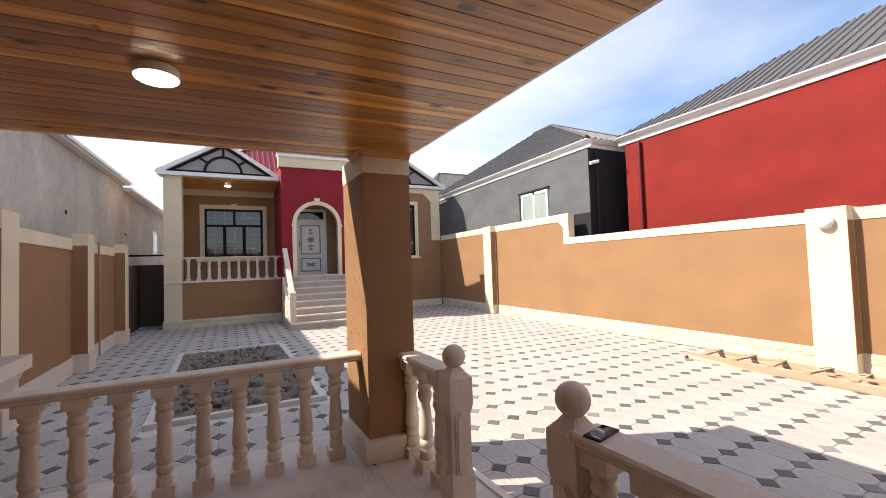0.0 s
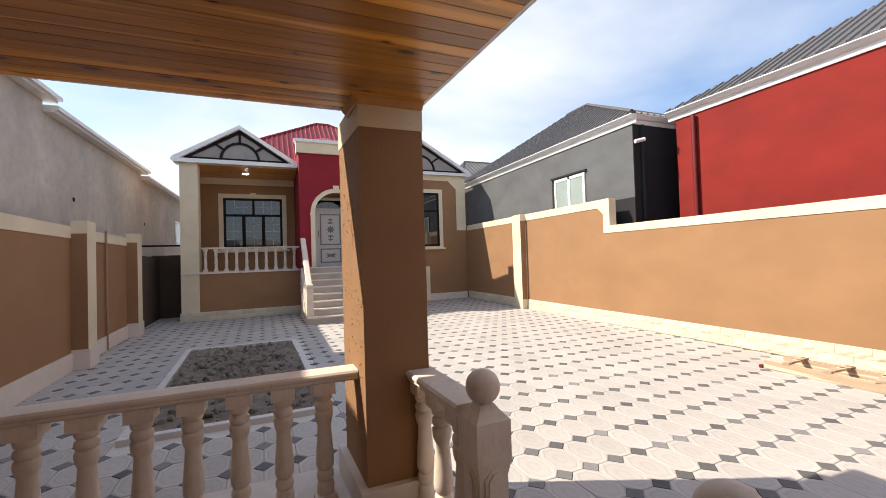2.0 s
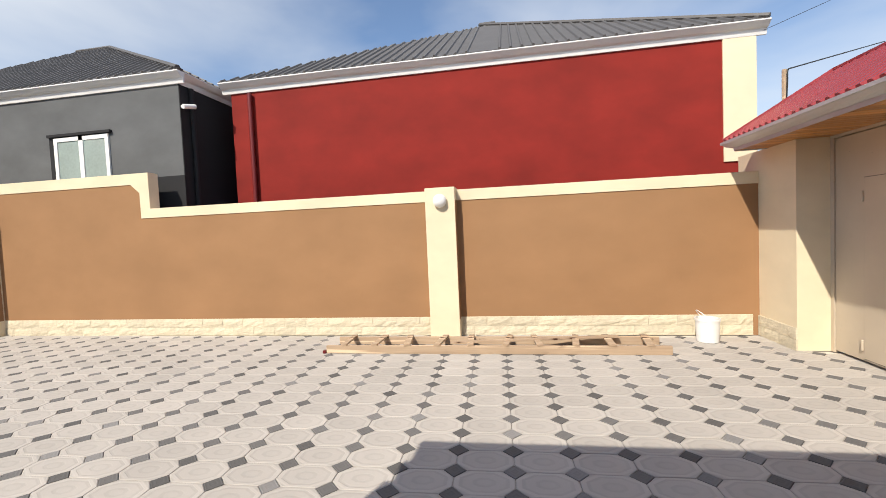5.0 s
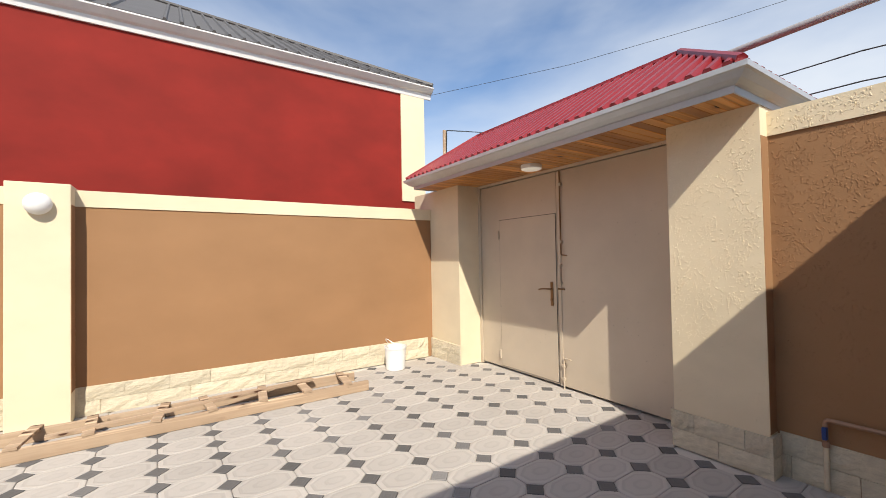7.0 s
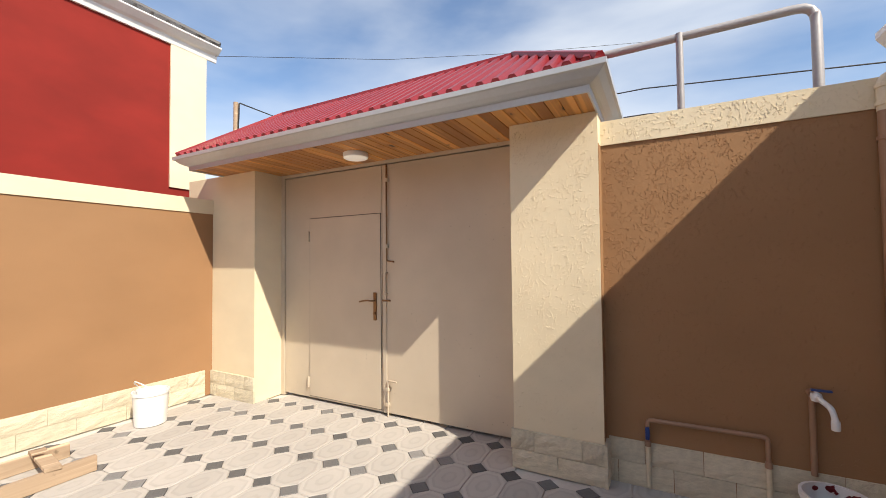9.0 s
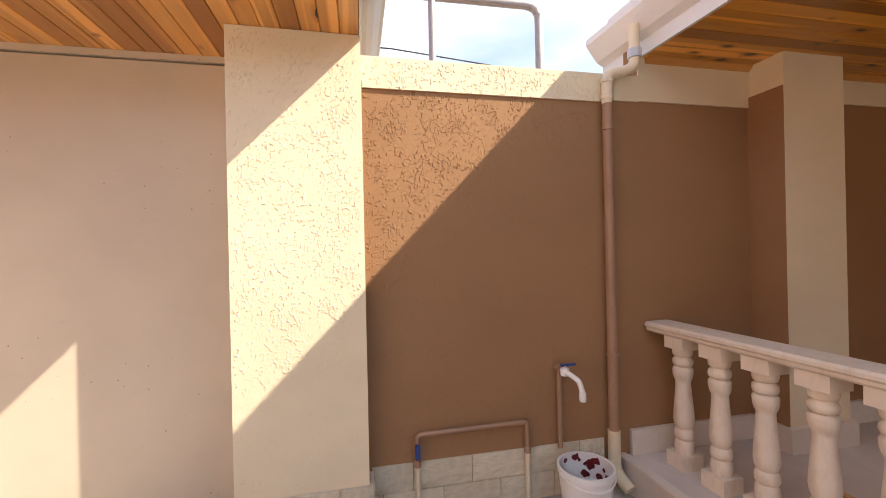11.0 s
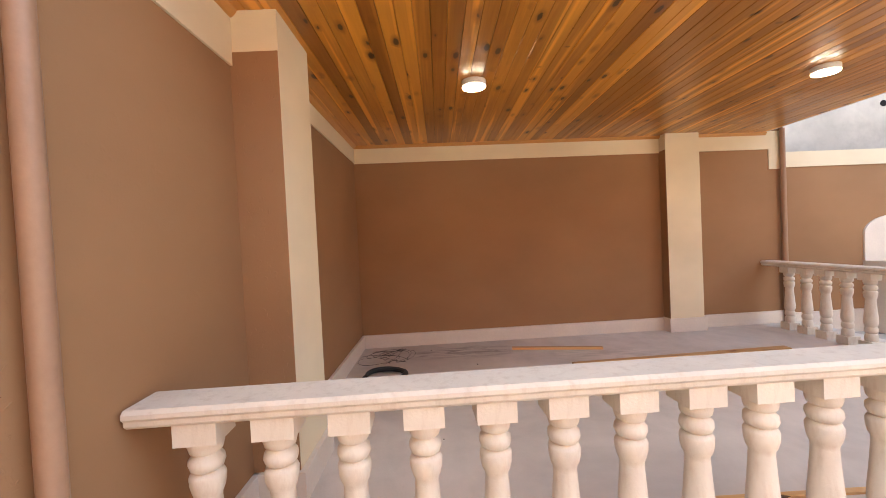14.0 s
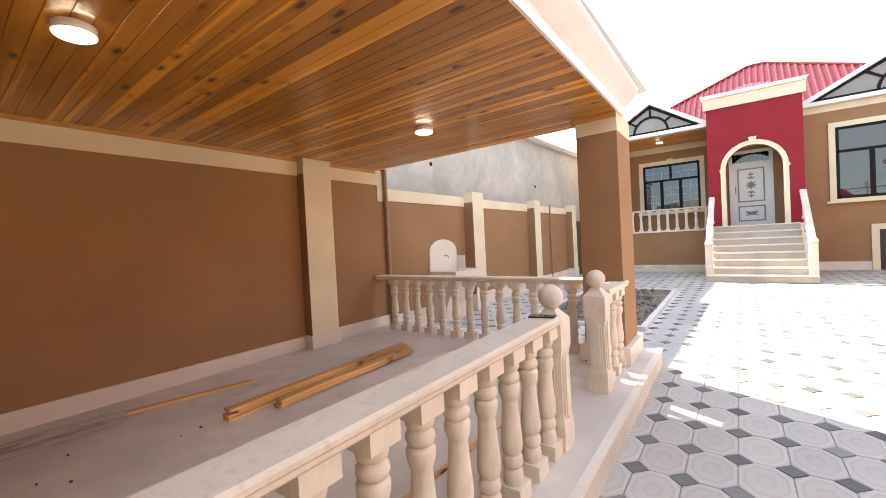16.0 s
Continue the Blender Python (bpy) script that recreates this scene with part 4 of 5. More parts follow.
# ---- buckets ----
def bucket(x, y, r0, r1, h, label, handle_up, stained=False):
    top = thing("bucket", label, "bucket", m=pose(x, y, 0.003))
    bm = lathe([(r0, 0), (r0 + 0.004, 0.004), (r1, h - 0.03), (r1 + 0.008, h - 0.028), (r1 + 0.008, h), (r1 - 0.006, h), (r0 - 0.006, 0.01)], 28)
    part("pail", bm, white_plastic, top, smooth=True)
    a = [(r1 * math.cos(t) * 1.04, r1 * math.sin(t) * (1.0 - 0.15 * handle_up), h - 0.02 + (0.13 * handle_up if handle_up > 0 else -0.05) * math.sin(t)) for t in [math.pi * i / 14 for i in range(15)]]
    part("handle", tube(a, 0.006, 6), white_plastic, top, "white handle", smooth=True)
    if stained:
        rr = random.Random(3)
        for i in range(22):
            t, z, s = rr.uniform(0.5, 5.4), rr.uniform(h * 0.50, h - 0.015), rr.uniform(0.012, 0.036)
            rad = r0 + (r1 - r0) * z / h - 0.011
            bm = bmesh.new()
            bm.faces.new([bm.verts.new((rad * math.cos(t + s * math.cos(q) * rr.uniform(0.5, 1.2) / rad), rad * math.sin(t + s * math.cos(q) / rad), z + s * math.sin(q) * rr.uniform(0.5, 1.1))) for q in [2 * math.pi * k / 9 for k in range(9)]])
            part("paint_splash", bm, maroon, top)
        part("paint_residue", lathe([(0.003, 0.020), (r0 * 0.6, 0.022), (r0 - 0.012, 0.020)], 20), maroon, top, "dried dark red paint at the bottom")
    return top


bucket(2.12, -1.56, 0.115, 0.145, 0.30, "white plastic bucket with dried red paint inside", 0, True)
bucket(7.36, -0.86, 0.13, 0.15, 0.32, "clean white plastic bucket with raised handle", 1)

# ---- ladder and planks by the east wall ----
ladder = thing("wooden_ladder", "weathered wooden ladder lying on the pavers", "ladder", m=pose(6.73, -0.18, 0.0, 0, 0, 0.3))
for x0 in (0.0, 0.46):
    part("rail", box(x0 - 0.022, x0 + 0.022, 0, 4.62, 0.002, 0.115), old_wood, ladder, bevel=0.005)
rr = random.Random(8)
for k in range(10):
    y0 = 0.28 + k * 0.45
    part("rung", box(-0.03, rr.uniform(0.47, 0.50), -rr.uniform(0.035, 0.05), 0.045, 0, 0.026), old_wood, ladder, m=pose(0, y0 + rr.uniform(-0.03, 0.03), 0.114, rr.uniform(-5, 5), 0, rr.uniform(-9, 9)), bevel=0.005)
plank = thing("plank", "weathered plank lying slantwise across the ladder", "plank", m=pose(6.80, 2.55, 0.125, 0, 3, 8))
part("board", box(-0.05, 0.05, -2.2, 0.1, 0, 0.025), old_wood, plank, bevel=0.004)
# added block that stands for red paint on the rail's end
tip = thing("red_paint_end", "small red block for the red paint on the ladder end", "cap", m=pose(6.70, 4.46, 0.0))
part("cap", box(-0.03, 0.03, -0.01, 0.035, 0.002, 0.045), maroon, tip, bevel=0.006)

wl_ = thing("wall_lamp", "round white wall lamp on the pier", "lamp", m=pose(7.50, 2.83, 2.15, 0, -90, 0))
part("base", lathe([(0.088, -0.002), (0.094, 0.02), (0.088, 0.03)], 24), white_plastic, wl_, smooth=True)
part("globe", lathe([(0.100, 0.028)] + [(max(0.003, 0.106 * math.cos(radians(t))), 0.04 + 0.085 * math.sin(radians(t))) for t in range(0, 91, 12)], 24), white_plastic, wl_, "opal white globe", smooth=True)


# ---- things on the pavilion floor ----
def board_stack(x, y, turn, length, rows, label):
    top = thing("board_stack", label, "timber", m=pose(x, y, 0.181, 0, 0, turn))
    q = random.Random(int(length * 100))
    for j, n in enumerate(rows):
        for i in range(n):
            d = q.uniform(-0.05, 0.05)
            part("board", box(-0.045, 0.045, d, length + d * 0.5, 0, 0.024), board_pine, top, m=pose(i * 0.094 + q.uniform(-0.01, 0.01) + q.uniform(-0.008, 0.008), 0, j * 0.0248, 0, 0, q.uniform(-0.6, 0.6)), bevel=0.002)
    return top


board_stack(-0.985, 0.42, 4.8, 2.15, (1, 1, 1, 1), "stack of fresh pine boards lying on concrete")
board_stack(-0.855, 0.74, 5.0, 1.75, (1, 1, 1), "few fresh pine boards beside the stack")
lone = thing("pine_board", "single pine board lying near the back wall", "timber", m=pose(-1.90, -0.03, 0.181, 0, 0, -9.8))
part("board", box(-0.03, 0.03, 0, 1.0, 0, 0.024), board_pine, lone, bevel=0.002)
lath = thing("wood_strip", "thin pale wood strip on the pavilion floor", "timber", m=pose(0.89, -1.2, 0.181, 0, 0, 0.6))
part("strip", box(-0.018, 0.018, 0, 3.7, 0, 0.012), board_pine, lath)
cable = thing("cable_coil", "coiled black hose lying on the floor", "hose", m=pose(-1.10, -1.39, 0.181))
pts = []
for i in range(150):
    t = i / 149 * 2 * math.pi * 4.3
    r = 0.20 + 0.012 * math.sin(t * 0.7) + 0.006 * math.sin(2.3 * t)
    pts.append((r * math.cos(t), r * math.sin(t) * 0.98, 0.010 + 0.010 * (i / 149 * 4.3) + 0.004 * math.sin(1.7 * t)))
part("hose", tube(pts, 0.011, 7), dark_rubber, cable, smooth=True)
tangle = thing("wire_tangle", "loose tangle of thin dark wire", "wire", m=pose(-1.78, -1.40, 0.183))
tw = random.Random(12)
for k in range(7):
    cx, cy, r0, r1 = tw.uniform(-0.15, 0.15), tw.uniform(-0.15, 0.15), tw.uniform(0.12, 0.26), tw.uniform(0.05, 0.16)
    ph = tw.uniform(0, 6)
    part("wire", tube([(cx + r0 * math.cos(ph + t), cy + r0 * math.sin(ph + t * 1.1), 0.006 + r1 * (0.5 + 0.5 * math.sin(t * 1.3 + ph)) * math.sin(t / 6.2 * math.pi)) for t in [6.2 * i / 24 for i in range(25)]], 0.0018, 4), dark_rubber, tangle)

# ---- sink on the west wall ----
sink = thing("garden_sink", "pale stone wall sink with arched splashback", "sink", m=pose(sk(XW, 5.3), 5.3, 0, 0, 0, LEAN_W))
arc = [(-0.46, 0.93)] + [(-0.46 * math.cos(math.pi * i / 14), 1.30 + 0.24 * math.sin(math.pi * i / 14)) for i in range(15)] + [(0.46, 0.93)]
part("splashback", prism(arc, 0.0, 0.025, "x"), marble, sink)
bm = box(0.0, 0.60, -0.47, 0.47, 0.80, 0.94)
top_f = max(bm.faces, key=lambda f: f.calc_center_median().z)
res = bmesh.ops.inset_region(bm, faces=[top_f], thickness=0.05)
bmesh.ops.translate(bm, verts=top_f.verts, vec=(0, 0, -0.11))
part("basin", bm, marble, sink, "stone basin with rim")
part("pedestal", prism([(0.0, 0.0), (0.30, 0.0), (0.34, 0.30), (0.56, 0.79), (0.0, 0.79)], -0.42, 0.42, "y"), marble, sink)
part("tap", tube(bent([(0.02, 0.0, 1.22), (0.12, 0.0, 1.22), (0.14, 0.0, 1.17)], 0.02), 0.012, 8), gutter_metal, sink, "chrome tap", smooth=True)
part("side_splash", box(0.0, 0.20, 0.475, 0.50, 0.94, 1.20), marble, sink)

dw = thing("downpipe", "thin brown downpipe at the pavilion's back corner", "downpipe")
part("pipe", tube([(sk(XW + 0.05, 3.70), 3.70, 0.02), (sk(XW + 0.05, 3.70), 3.70, 2.72)], 0.032, 12), pipe_brown, dw, smooth=True)
dw2 = thing("downpipe", "thin brown pipe on the garden wall", "downpipe")
part("pipe", tube([(sk(XW + 0.04, 11.2), 11.2, 0.02), (sk(XW + 0.04, 11.2), 11.2, 2.46)], 0.020, 10), pipe_brown, dw2, smooth=True)

# ---- planting bed ----
pb = tagged(thing("planting_bed", "kerbed rectangular bed of bare stony soil", "planting bed"), kind="structure")
GX0, GX1, GY0, GY1 = -0.70, 1.31, 5.60, 10.15
for x0, x1, y0, y1 in ((GX0, GX1, GY0, GY0 + 0.09), (GX0, GX1, GY1 - 0.09, GY1), (GX0, GX0 + 0.09, GY0 + 0.092, GY1 - 0.092), (GX1 - 0.09, GX1, GY0 + 0.092, GY1 - 0.092)):
    part("kerb", skew(box(x0, x1, y0, y1, -0.05, 0.055)), kerb_stone, pb, bevel=0.008)
bm = bmesh.new()
nx, ny = 40, 90
grid = []
for i in range(nx + 1):
    col = []
    for j in range(ny + 1):
        x, y = GX0 + 0.07 + (GX1 - GX0 - 0.14) * i / nx, GY0 + 0.07 + (GY1 - GY0 - 0.14) * j / ny
        z = 0.022 + 0.035 * noise.fractal(Vector((x * 2.2, y * 2.2, 3.1)), 1.0, 2.0, 4) + 0.045 * noise.fractal(Vector((x * 9, y * 9, 7.7)), 0.8, 2.0, 3)
        col.append(bm.verts.new((sk(x, y), y, max(-0.009, z))))
    grid.append(col)
for i in range(nx):
    for j in range(ny):
        bm.faces.new((grid[i][j], grid[i + 1][j], grid[i + 1][j + 1], grid[i][j + 1]))
part("soil", bm, soil, pb, "dark crumbly soil", smooth=True)
bm = bmesh.new()
rs = random.Random(21)
for k in range(620):
    x, y, s = rs.uniform(GX0 + 0.15, GX1 - 0.15), rs.uniform(GY0 + 0.15, GY1 - 0.15), rs.choice((0.012, 0.016, 0.022, 0.03, 0.045, 0.065))
    r = bmesh.ops.create_icosphere(bm, subdivisions=1, radius=s, matrix=Matrix.Translation((sk(x, y), y, rs.uniform(0.01, 0.03) + s * 0.3)) @ Euler((rs.uniform(0, 6), rs.uniform(0, 6), 0)).to_matrix().to_4x4() @ Matrix.Diagonal((1, rs.uniform(0.5, 1), rs.uniform(0.4, 0.8), 1)))
    for v in r["verts"]:
        v.co += Vector((rs.uniform(-1, 1), rs.uniform(-1, 1), rs.uniform(-1, 1))) * s * 0.2
rub = tagged(part("rubble", bm, stone_material("rubble", (0.44, 0.385, 0.32), 0.55, 0.004)), "scattered stones and rubble on the soil", "stones", kind="stuff")

# crumbs on the pavilion floor
scr = random.Random(31)
bm = bmesh.new()
for k in range(20):
    x, y, s = scr.uniform(-2.0, 1.2), scr.uniform(-1.5, 3.2), scr.uniform(0.004, 0.012)
    bmesh.ops.create_icosphere(bm, subdivisions=1, radius=s, matrix=Matrix.Translation((sk(x, y), y, 0.181 + s * 0.5)) @ Matrix.Diagonal((1.4, 1, 0.6, 1)))
tagged(part("floor_crumbs", bm, plain("dark_crumbs", (0.06, 0.05, 0.045), 0.9)), "small dark crumbs on the concrete floor", "debris", kind="stuff")


# ---- house: gables, windows, door, stairs, porch ----
def pediment(parent, x0, x1, xp, z0, zp, y):
    """A white-edged gable with dark fan-shaped framing over a pale panel."""
    part("gable_panel", prism([(x0 + 0.25, z0 + 0.12), (x1 - 0.25, z0 + 0.12), (xp, zp - 0.12)], y, y + 0.06, "y"), slate_grey, parent)
    rake = bmesh.new()
    for xe in (x0, x1):
        s = 1 if xe < xp else -1
        prism([(xe, z0 + 0.10), (xe + s * 0.10, z0 + 0.06), (xp, zp - 0.10), (xp, zp + 0.02), (xe, z0 + 0.16)], y - 0.16, y + 0.5, "y", rake)
    part("raking_cornice", rake, gutter_white, parent, "white raking cornice")
    bm = bmesh.new()
    prism([(x0 - 0.02, z0 + 0.12), (x1 + 0.02, z0 + 0.12), (x1 + 0.02, z0 + 0.07), (x1 - 0.05, z0), (x0 + 0.05, z0), (x0 - 0.02, z0 + 0.07)], y - 0.18, y + 0.3, "y", bm)
    part("cornice", bm, gutter_white, parent, "white cornice")
    fr = bmesh.new()
    yy0, yy1 = y - 0.035, y - 0.002

    def bar(p, q, w):
        d = Vector((q[0] - p[0], q[1] - p[1])).normalized()
        n = Vector((-d.y, d.x)) * w / 2
        prism([(p[0] + n.x, p[1] + n.y), (q[0] + n.x, q[1] + n.y), (q[0] - n.x, q[1] - n.y), (p[0] - n.x, p[1] - n.y)], yy0, yy1, "y", fr)

    base = z0 + 0.16
    a, b, c = (x0 + 0.30, base), (x1 - 0.30, base), (xp, zp - 0.16)
    for p, q in ((a, b), (a, c), (b, c)):
        bar(p, q, 0.10)
    R = (zp - z0) * 0.44
    arc = [(xp + R * math.cos(math.pi * i / 14), base + R * math.sin(math.pi * i / 14)) for i in range(15)]
    for p, q in zip(arc, arc[1:]):
        bar(p, q, 0.075)
    for t, k in ((90, 2.0), (35, 1.75), (145, 1.75)):
        u = (math.cos(radians(t)), math.sin(radians(t)))
        bar((xp + R * u[0], base + R * u[1]), (xp + R * k * u[0], base + R * k * u[1]), 0.07)
    part("fan_frame", fr, dark_frame, parent, "dark brown fan-shaped framing")


pediment(house, -2.45, 1.10, -0.62, 4.80, 6.03, YL)
pediment(house, 3.42, 7.95, 5.75, 5.02, 6.42, YR)


def window(parent, x0, x1, z0, z1, y, glass_bars=True):
    """A dark framed window with top lights, in a cream surround."""
    top = new("window")
    top.parent = parent
    sur = bmesh.new()
    w = 0.15
    for a, b, c, d in ((x0, x0 + w, z0, z1), (x1 - w, x1, z0, z1), (x0 + w, x1 - w, z1 - w, z1), (x0 + w, x1 - w, z0, z0 + 0.06)):
        box(a, b, y - 0.05, y + 0.02, c, d, sur)
    part("surround", sur, cream_smooth, top, "cream moulded surround")
    part("sill", box(x0 - 0.08, x1 + 0.08, y - 0.10, y + 0.02, z0 - 0.07, z0), cream_smooth, top, bevel=0.01)
    part("keystone", prism([((x0 + x1) / 2 - 0.07, z1 - 0.14), ((x0 + x1) / 2 + 0.07, z1 - 0.14), ((x0 + x1) / 2 + 0.10, z1 + 0.05), ((x0 + x1) / 2 - 0.10, z1 + 0.05)], y - 0.07, y - 0.049, "y"), cream_smooth, top)
    a, b, c, d = x0 + w, x1 - w, z0 + 0.06, z1 - w
    zt = c + (d - c) * 0.66
    f = 0.08
    fr = bmesh.new()
    for q in ((a, a + f, c, d), (b - f, b, c, d), (a, b, c, c + f), (a, b, d - f, d), (a, b, zt - f / 2, zt + f / 2)):
        box(q[0], q[1], y - 0.028, y + 0.03, q[2], q[3], fr)
    th = (b - a) / 3
    for k in (1, 2):
        box(a + th * k - f * 0.7, a + th * k + f * 0.7, y - 0.03, y + 0.03, c, zt, fr)
    box((a + b) / 2 - f / 2, (a + b) / 2 + f / 2, y - 0.03, y + 0.03, zt, d, fr)
    part("window_frame", fr, dark_frame, top, "dark brown frame")
    panes = [(a + th * k + f * 0.7, a + th * (k + 1) - f * 0.7, c + f, zt - f / 2) for k in range(3)] + [(a + f, (a + b) / 2 - f / 2, zt + f / 2, d - f), ((a + b) / 2 + f / 2, b - f, zt + f / 2, d - f)]
    for p in panes:
        part("pane", box(p[0], p[1], y - 0.006, y + 0.004, p[2], p[3]), window_glass, top)
        if glass_bars:
            bb = bmesh.new()
            n = 3 if p[2] > zt else 2
            for k in range(1, n):
                x = p[0] + (p[1] - p[0]) * k / n
                box(x - 0.0035, x + 0.0035, y - 0.010, y - 0.0065, p[2], p[3], bb)
            m = 2 if p[2] > zt else 4
            for k in range(1, m):
                z = p[2] + (p[3] - p[2]) * k / m
                box(p[0], p[1], y - 0.0135, y - 0.0105, z - 0.0035, z + 0.0035, bb)
            part("glazing_bars", bb, gutter_metal, top)
    return top


window(house, -1.46, 0.79, 2.18, 4.22, 17.19)
window(house, 4.05, 6.66, 2.10, 4.45, YR - 0.012, False)

hatch = new("basement_hatch")
hatch.parent = house
fb = bmesh.new()
for q in ((4.90, 5.06, 0.0, 1.36), (5.88, 6.04, 0.0, 1.36), (5.06, 5.88, 1.20, 1.36)):
    box(q[0], q[1], YR - 0.06, YR - 0.002, q[2], q[3], fb)
part("surround", fb, cream_smooth, hatch, "cream painted surround")
hp_ = part("hatch_door", box(5.06, 5.88, YR - 0.03, YR - 0.004, 0.05, 1.20), hatch_brown, hatch, "dark brown hatch door")
for q in ((5.06, 5.10, 0.05, 1.20), (5.84, 5.88, 0.05, 1.20), (5.10, 5.84, 1.16, 1.20), (5.10, 5.84, 0.05, 0.09)):
    part("hatch_rim", box(q[0], q[1], YR - 0.038, YR - 0.030, q[2], q[3]), hatch_brown, hp_)

door = new("front_door")
door.parent = house
DY = 15.5
fr = bmesh.new()
for q in ((1.58, 1.68, FZ, 3.92), (2.62, 2.72, FZ, 3.92), (1.68, 2.62, 3.82, 3.92), (1.68, 2.62, 3.46, 3.54)):
    box(q[0], q[1], DY - 0.06, DY, q[2], q[3], fr)
part("frame", fr, door_white, door, "white steel frame")
part("transom", box(1.68, 2.62, DY - 0.03, DY - 0.004, 3.54, 3.82), window_glass, door)
gr = bmesh.new()
for k in range(8):
    x = 1.74 + k * 0.117
    tube([(x, DY - 0.05, 3.55), (x + 0.03, DY - 0.05, 3.68), (x, DY - 0.05, 3.81)], 0.007, 5, gr)
part("grille", gr, dark_frame, door)
lf_ = part("leaf", box(1.68, 2.62, DY - 0.045, DY - 0.004, FZ + 0.01, 3.46), door_white, door, "white steel leaf")
for z0_, z1_ in ((FZ + 0.12, FZ + 0.62), (FZ + 0.74, 3.34)):
    rim = bmesh.new()
    for q in ((1.80, 1.84, z0_, z1_), (2.46, 2.50, z0_, z1_), (1.84, 2.46, z0_, z0_ + 0.04), (1.84, 2.46, z1_ - 0.04, z1_)):
        box(q[0], q[1], DY - 0.06, DY - 0.045, q[2], q[3], rim)
    part("panel_moulding", rim, ornament_grey, lf_, "grey panel moulding")
orn = bmesh.new()
zc = (FZ + 0.74 + 3.34) / 2


def petal(cx, cz, ang, ln, wd):
    c_, s_ = math.cos(ang), math.sin(ang)
    pts_ = [(0, 0), (ln * 0.35, wd), (ln, 0), (ln * 0.35, -wd)]
    prism([(cx + p * c_ - q * s_, cz + p * s_ + q * c_) for p, q in pts_], DY - 0.058, DY - 0.045, "y", orn)


for k in range(8):
    petal(2.15, zc, math.pi * k / 4, 0.16, 0.035)
for s in (1, -1):
    for k, l in ((0.20, 0.16), (0.32, 0.13)):
        for a in (0.5, 1.57, 2.64):
            petal(2.15, zc + s * k, s * a, l * 0.8, 0.028)
for a in (0.15, 0.5, 2.64, 2.99, -0.4, -2.74, 1.57, -1.57):
    petal(2.15, FZ + 0.37, a, 0.20 if abs(math.cos(a)) > 0.5 else 0.08, 0.03)
part("ornament", orn, ornament_grey, lf_, "grey cast ornament")
part("handle", tube(bent([(1.75, DY - 0.04, 2.55), (1.75, DY - 0.09, 2.55), (1.75, DY - 0.09, 2.75), (1.75, DY - 0.04, 2.75)], 0.02), 0.012), bronze, lf_, "bronze pull handle")

# entrance details
part("keystone", prism([(2.14, 4.02), (2.29, 4.02), (2.32, 4.15), (2.11, 4.15)], YF - 0.07, YF - 0.041, "y"), cream_smooth, house)
part("cornice_top", prism([(0.94, 5.60), (3.51, 5.60), (3.45, 5.50), (1.0, 5.50)], YF - 0.14, YF + 0.3, "y"), gutter_white, house)
for x in (1.38, 2.92):
    part("impost", box(x, x + 0.14, YF - 0.05, YF - 0.041, 3.18, 3.26), cream_smooth, house)

steps = thing("entrance_stairs", "pale stone entrance stairs with eight steps", "stairs", m=HOUSE)
steps["kind"] = "structure"
NR = 8
rise, tread = FZ / NR, 0.26
Y0 = YF - NR * tread + 0.02
for k in range(NR):
    x0, x1 = (1.18, 3.22) if k else (1.06, 3.40)
    part("step", box(x0, x1, Y0 + k * tread, YF + 0.02, rise * k, rise * (k + 1) - 0.035), riser_stone, steps)
    part("tread", box(x0 - 0.0, x1 + 0.0, Y0 + k * tread - 0.045, Y0 + (k + 1) * tread + 0.01, rise * (k + 1) - 0.034, rise * (k + 1)), marble, steps, bevel=0.006)
for xs in (1.06, 3.22):
    cheek = part("cheek_wall", prism([(Y0 + 0.20, 0.0), (Y0 + 0.20, rise * 1.2), (YF, FZ - 0.02), (YF, 0.0)], xs, xs + 0.18, "x"), marble, steps)
BALS = baluster_mesh(0.62, 10)
for xs in (1.15, 3.31):
    rb_ = thing("stair_balustrade", "pale stone balustrade sloping down the stairs", "balustrade", "stair balustrades", m=HOUSE @ pose(xs, 0, 0))
    s = (FZ - rise) / (YF - Y0 - tread)
    za = rise + 0.80
    bm = bmesh.new()
    L = [(-0.07, 0.0), (-0.08, 0.04), (-0.06, 0.075), (0.06, 0.075), (0.08, 0.04), (0.07, 0.0)]
    ra, rb2 = [bm.verts.new((p, Y0 + 0.16, za + q)) for p, q in L], [bm.verts.new((p, YF - 0.02, za + s * (YF - Y0 - 0.18) + q)) for p, q in L]
    bm.faces.new(ra), bm.faces.new(rb2)
    for i in range(6):
        bm.faces.new((ra[i], ra[(i + 1) % 6], rb2[(i + 1) % 6], rb2[i]))
    part("handrail", bm, balustrade_stone, rb_)
    for k in range(7):
        ob = new("baluster", BALS)
        ob.parent = rb_
        ob.matrix_basis = pose(0, Y0 + 0.30 + k * 0.26, za + s * (0.14 + k * 0.26) - 0.63)
    part("newel", box(-0.085, 0.085, Y0 + 0.02, Y0 + 0.19, 0.0, rise + 0.78), balustrade_stone, rb_, bevel=0.01)
    part("scroll", tube([(-0.09, Y0 + 0.10, rise + 0.83), (0.09, Y0 + 0.10, rise + 0.83)], 0.075, 14), balustrade_stone, rb_, "rolled scroll end", smooth=True)

BALP = baluster_mesh(0.70, 10)
pr_ = railing("porch_balustrade", "white stone balustrade along the porch", (-1.80, YL + 0.06), (1.08, YL + 0.06), FZ - 0.04, 0.16, 0.285, 10, BALP, 0.70, 0.8)
pr_.matrix_basis = HOUSE @ pr_.matrix_basis
pl = ceiling_lamp(-0.52, 16.1, 4.79, 0.11, lamp_glow, "round porch ceiling lamp, lit")
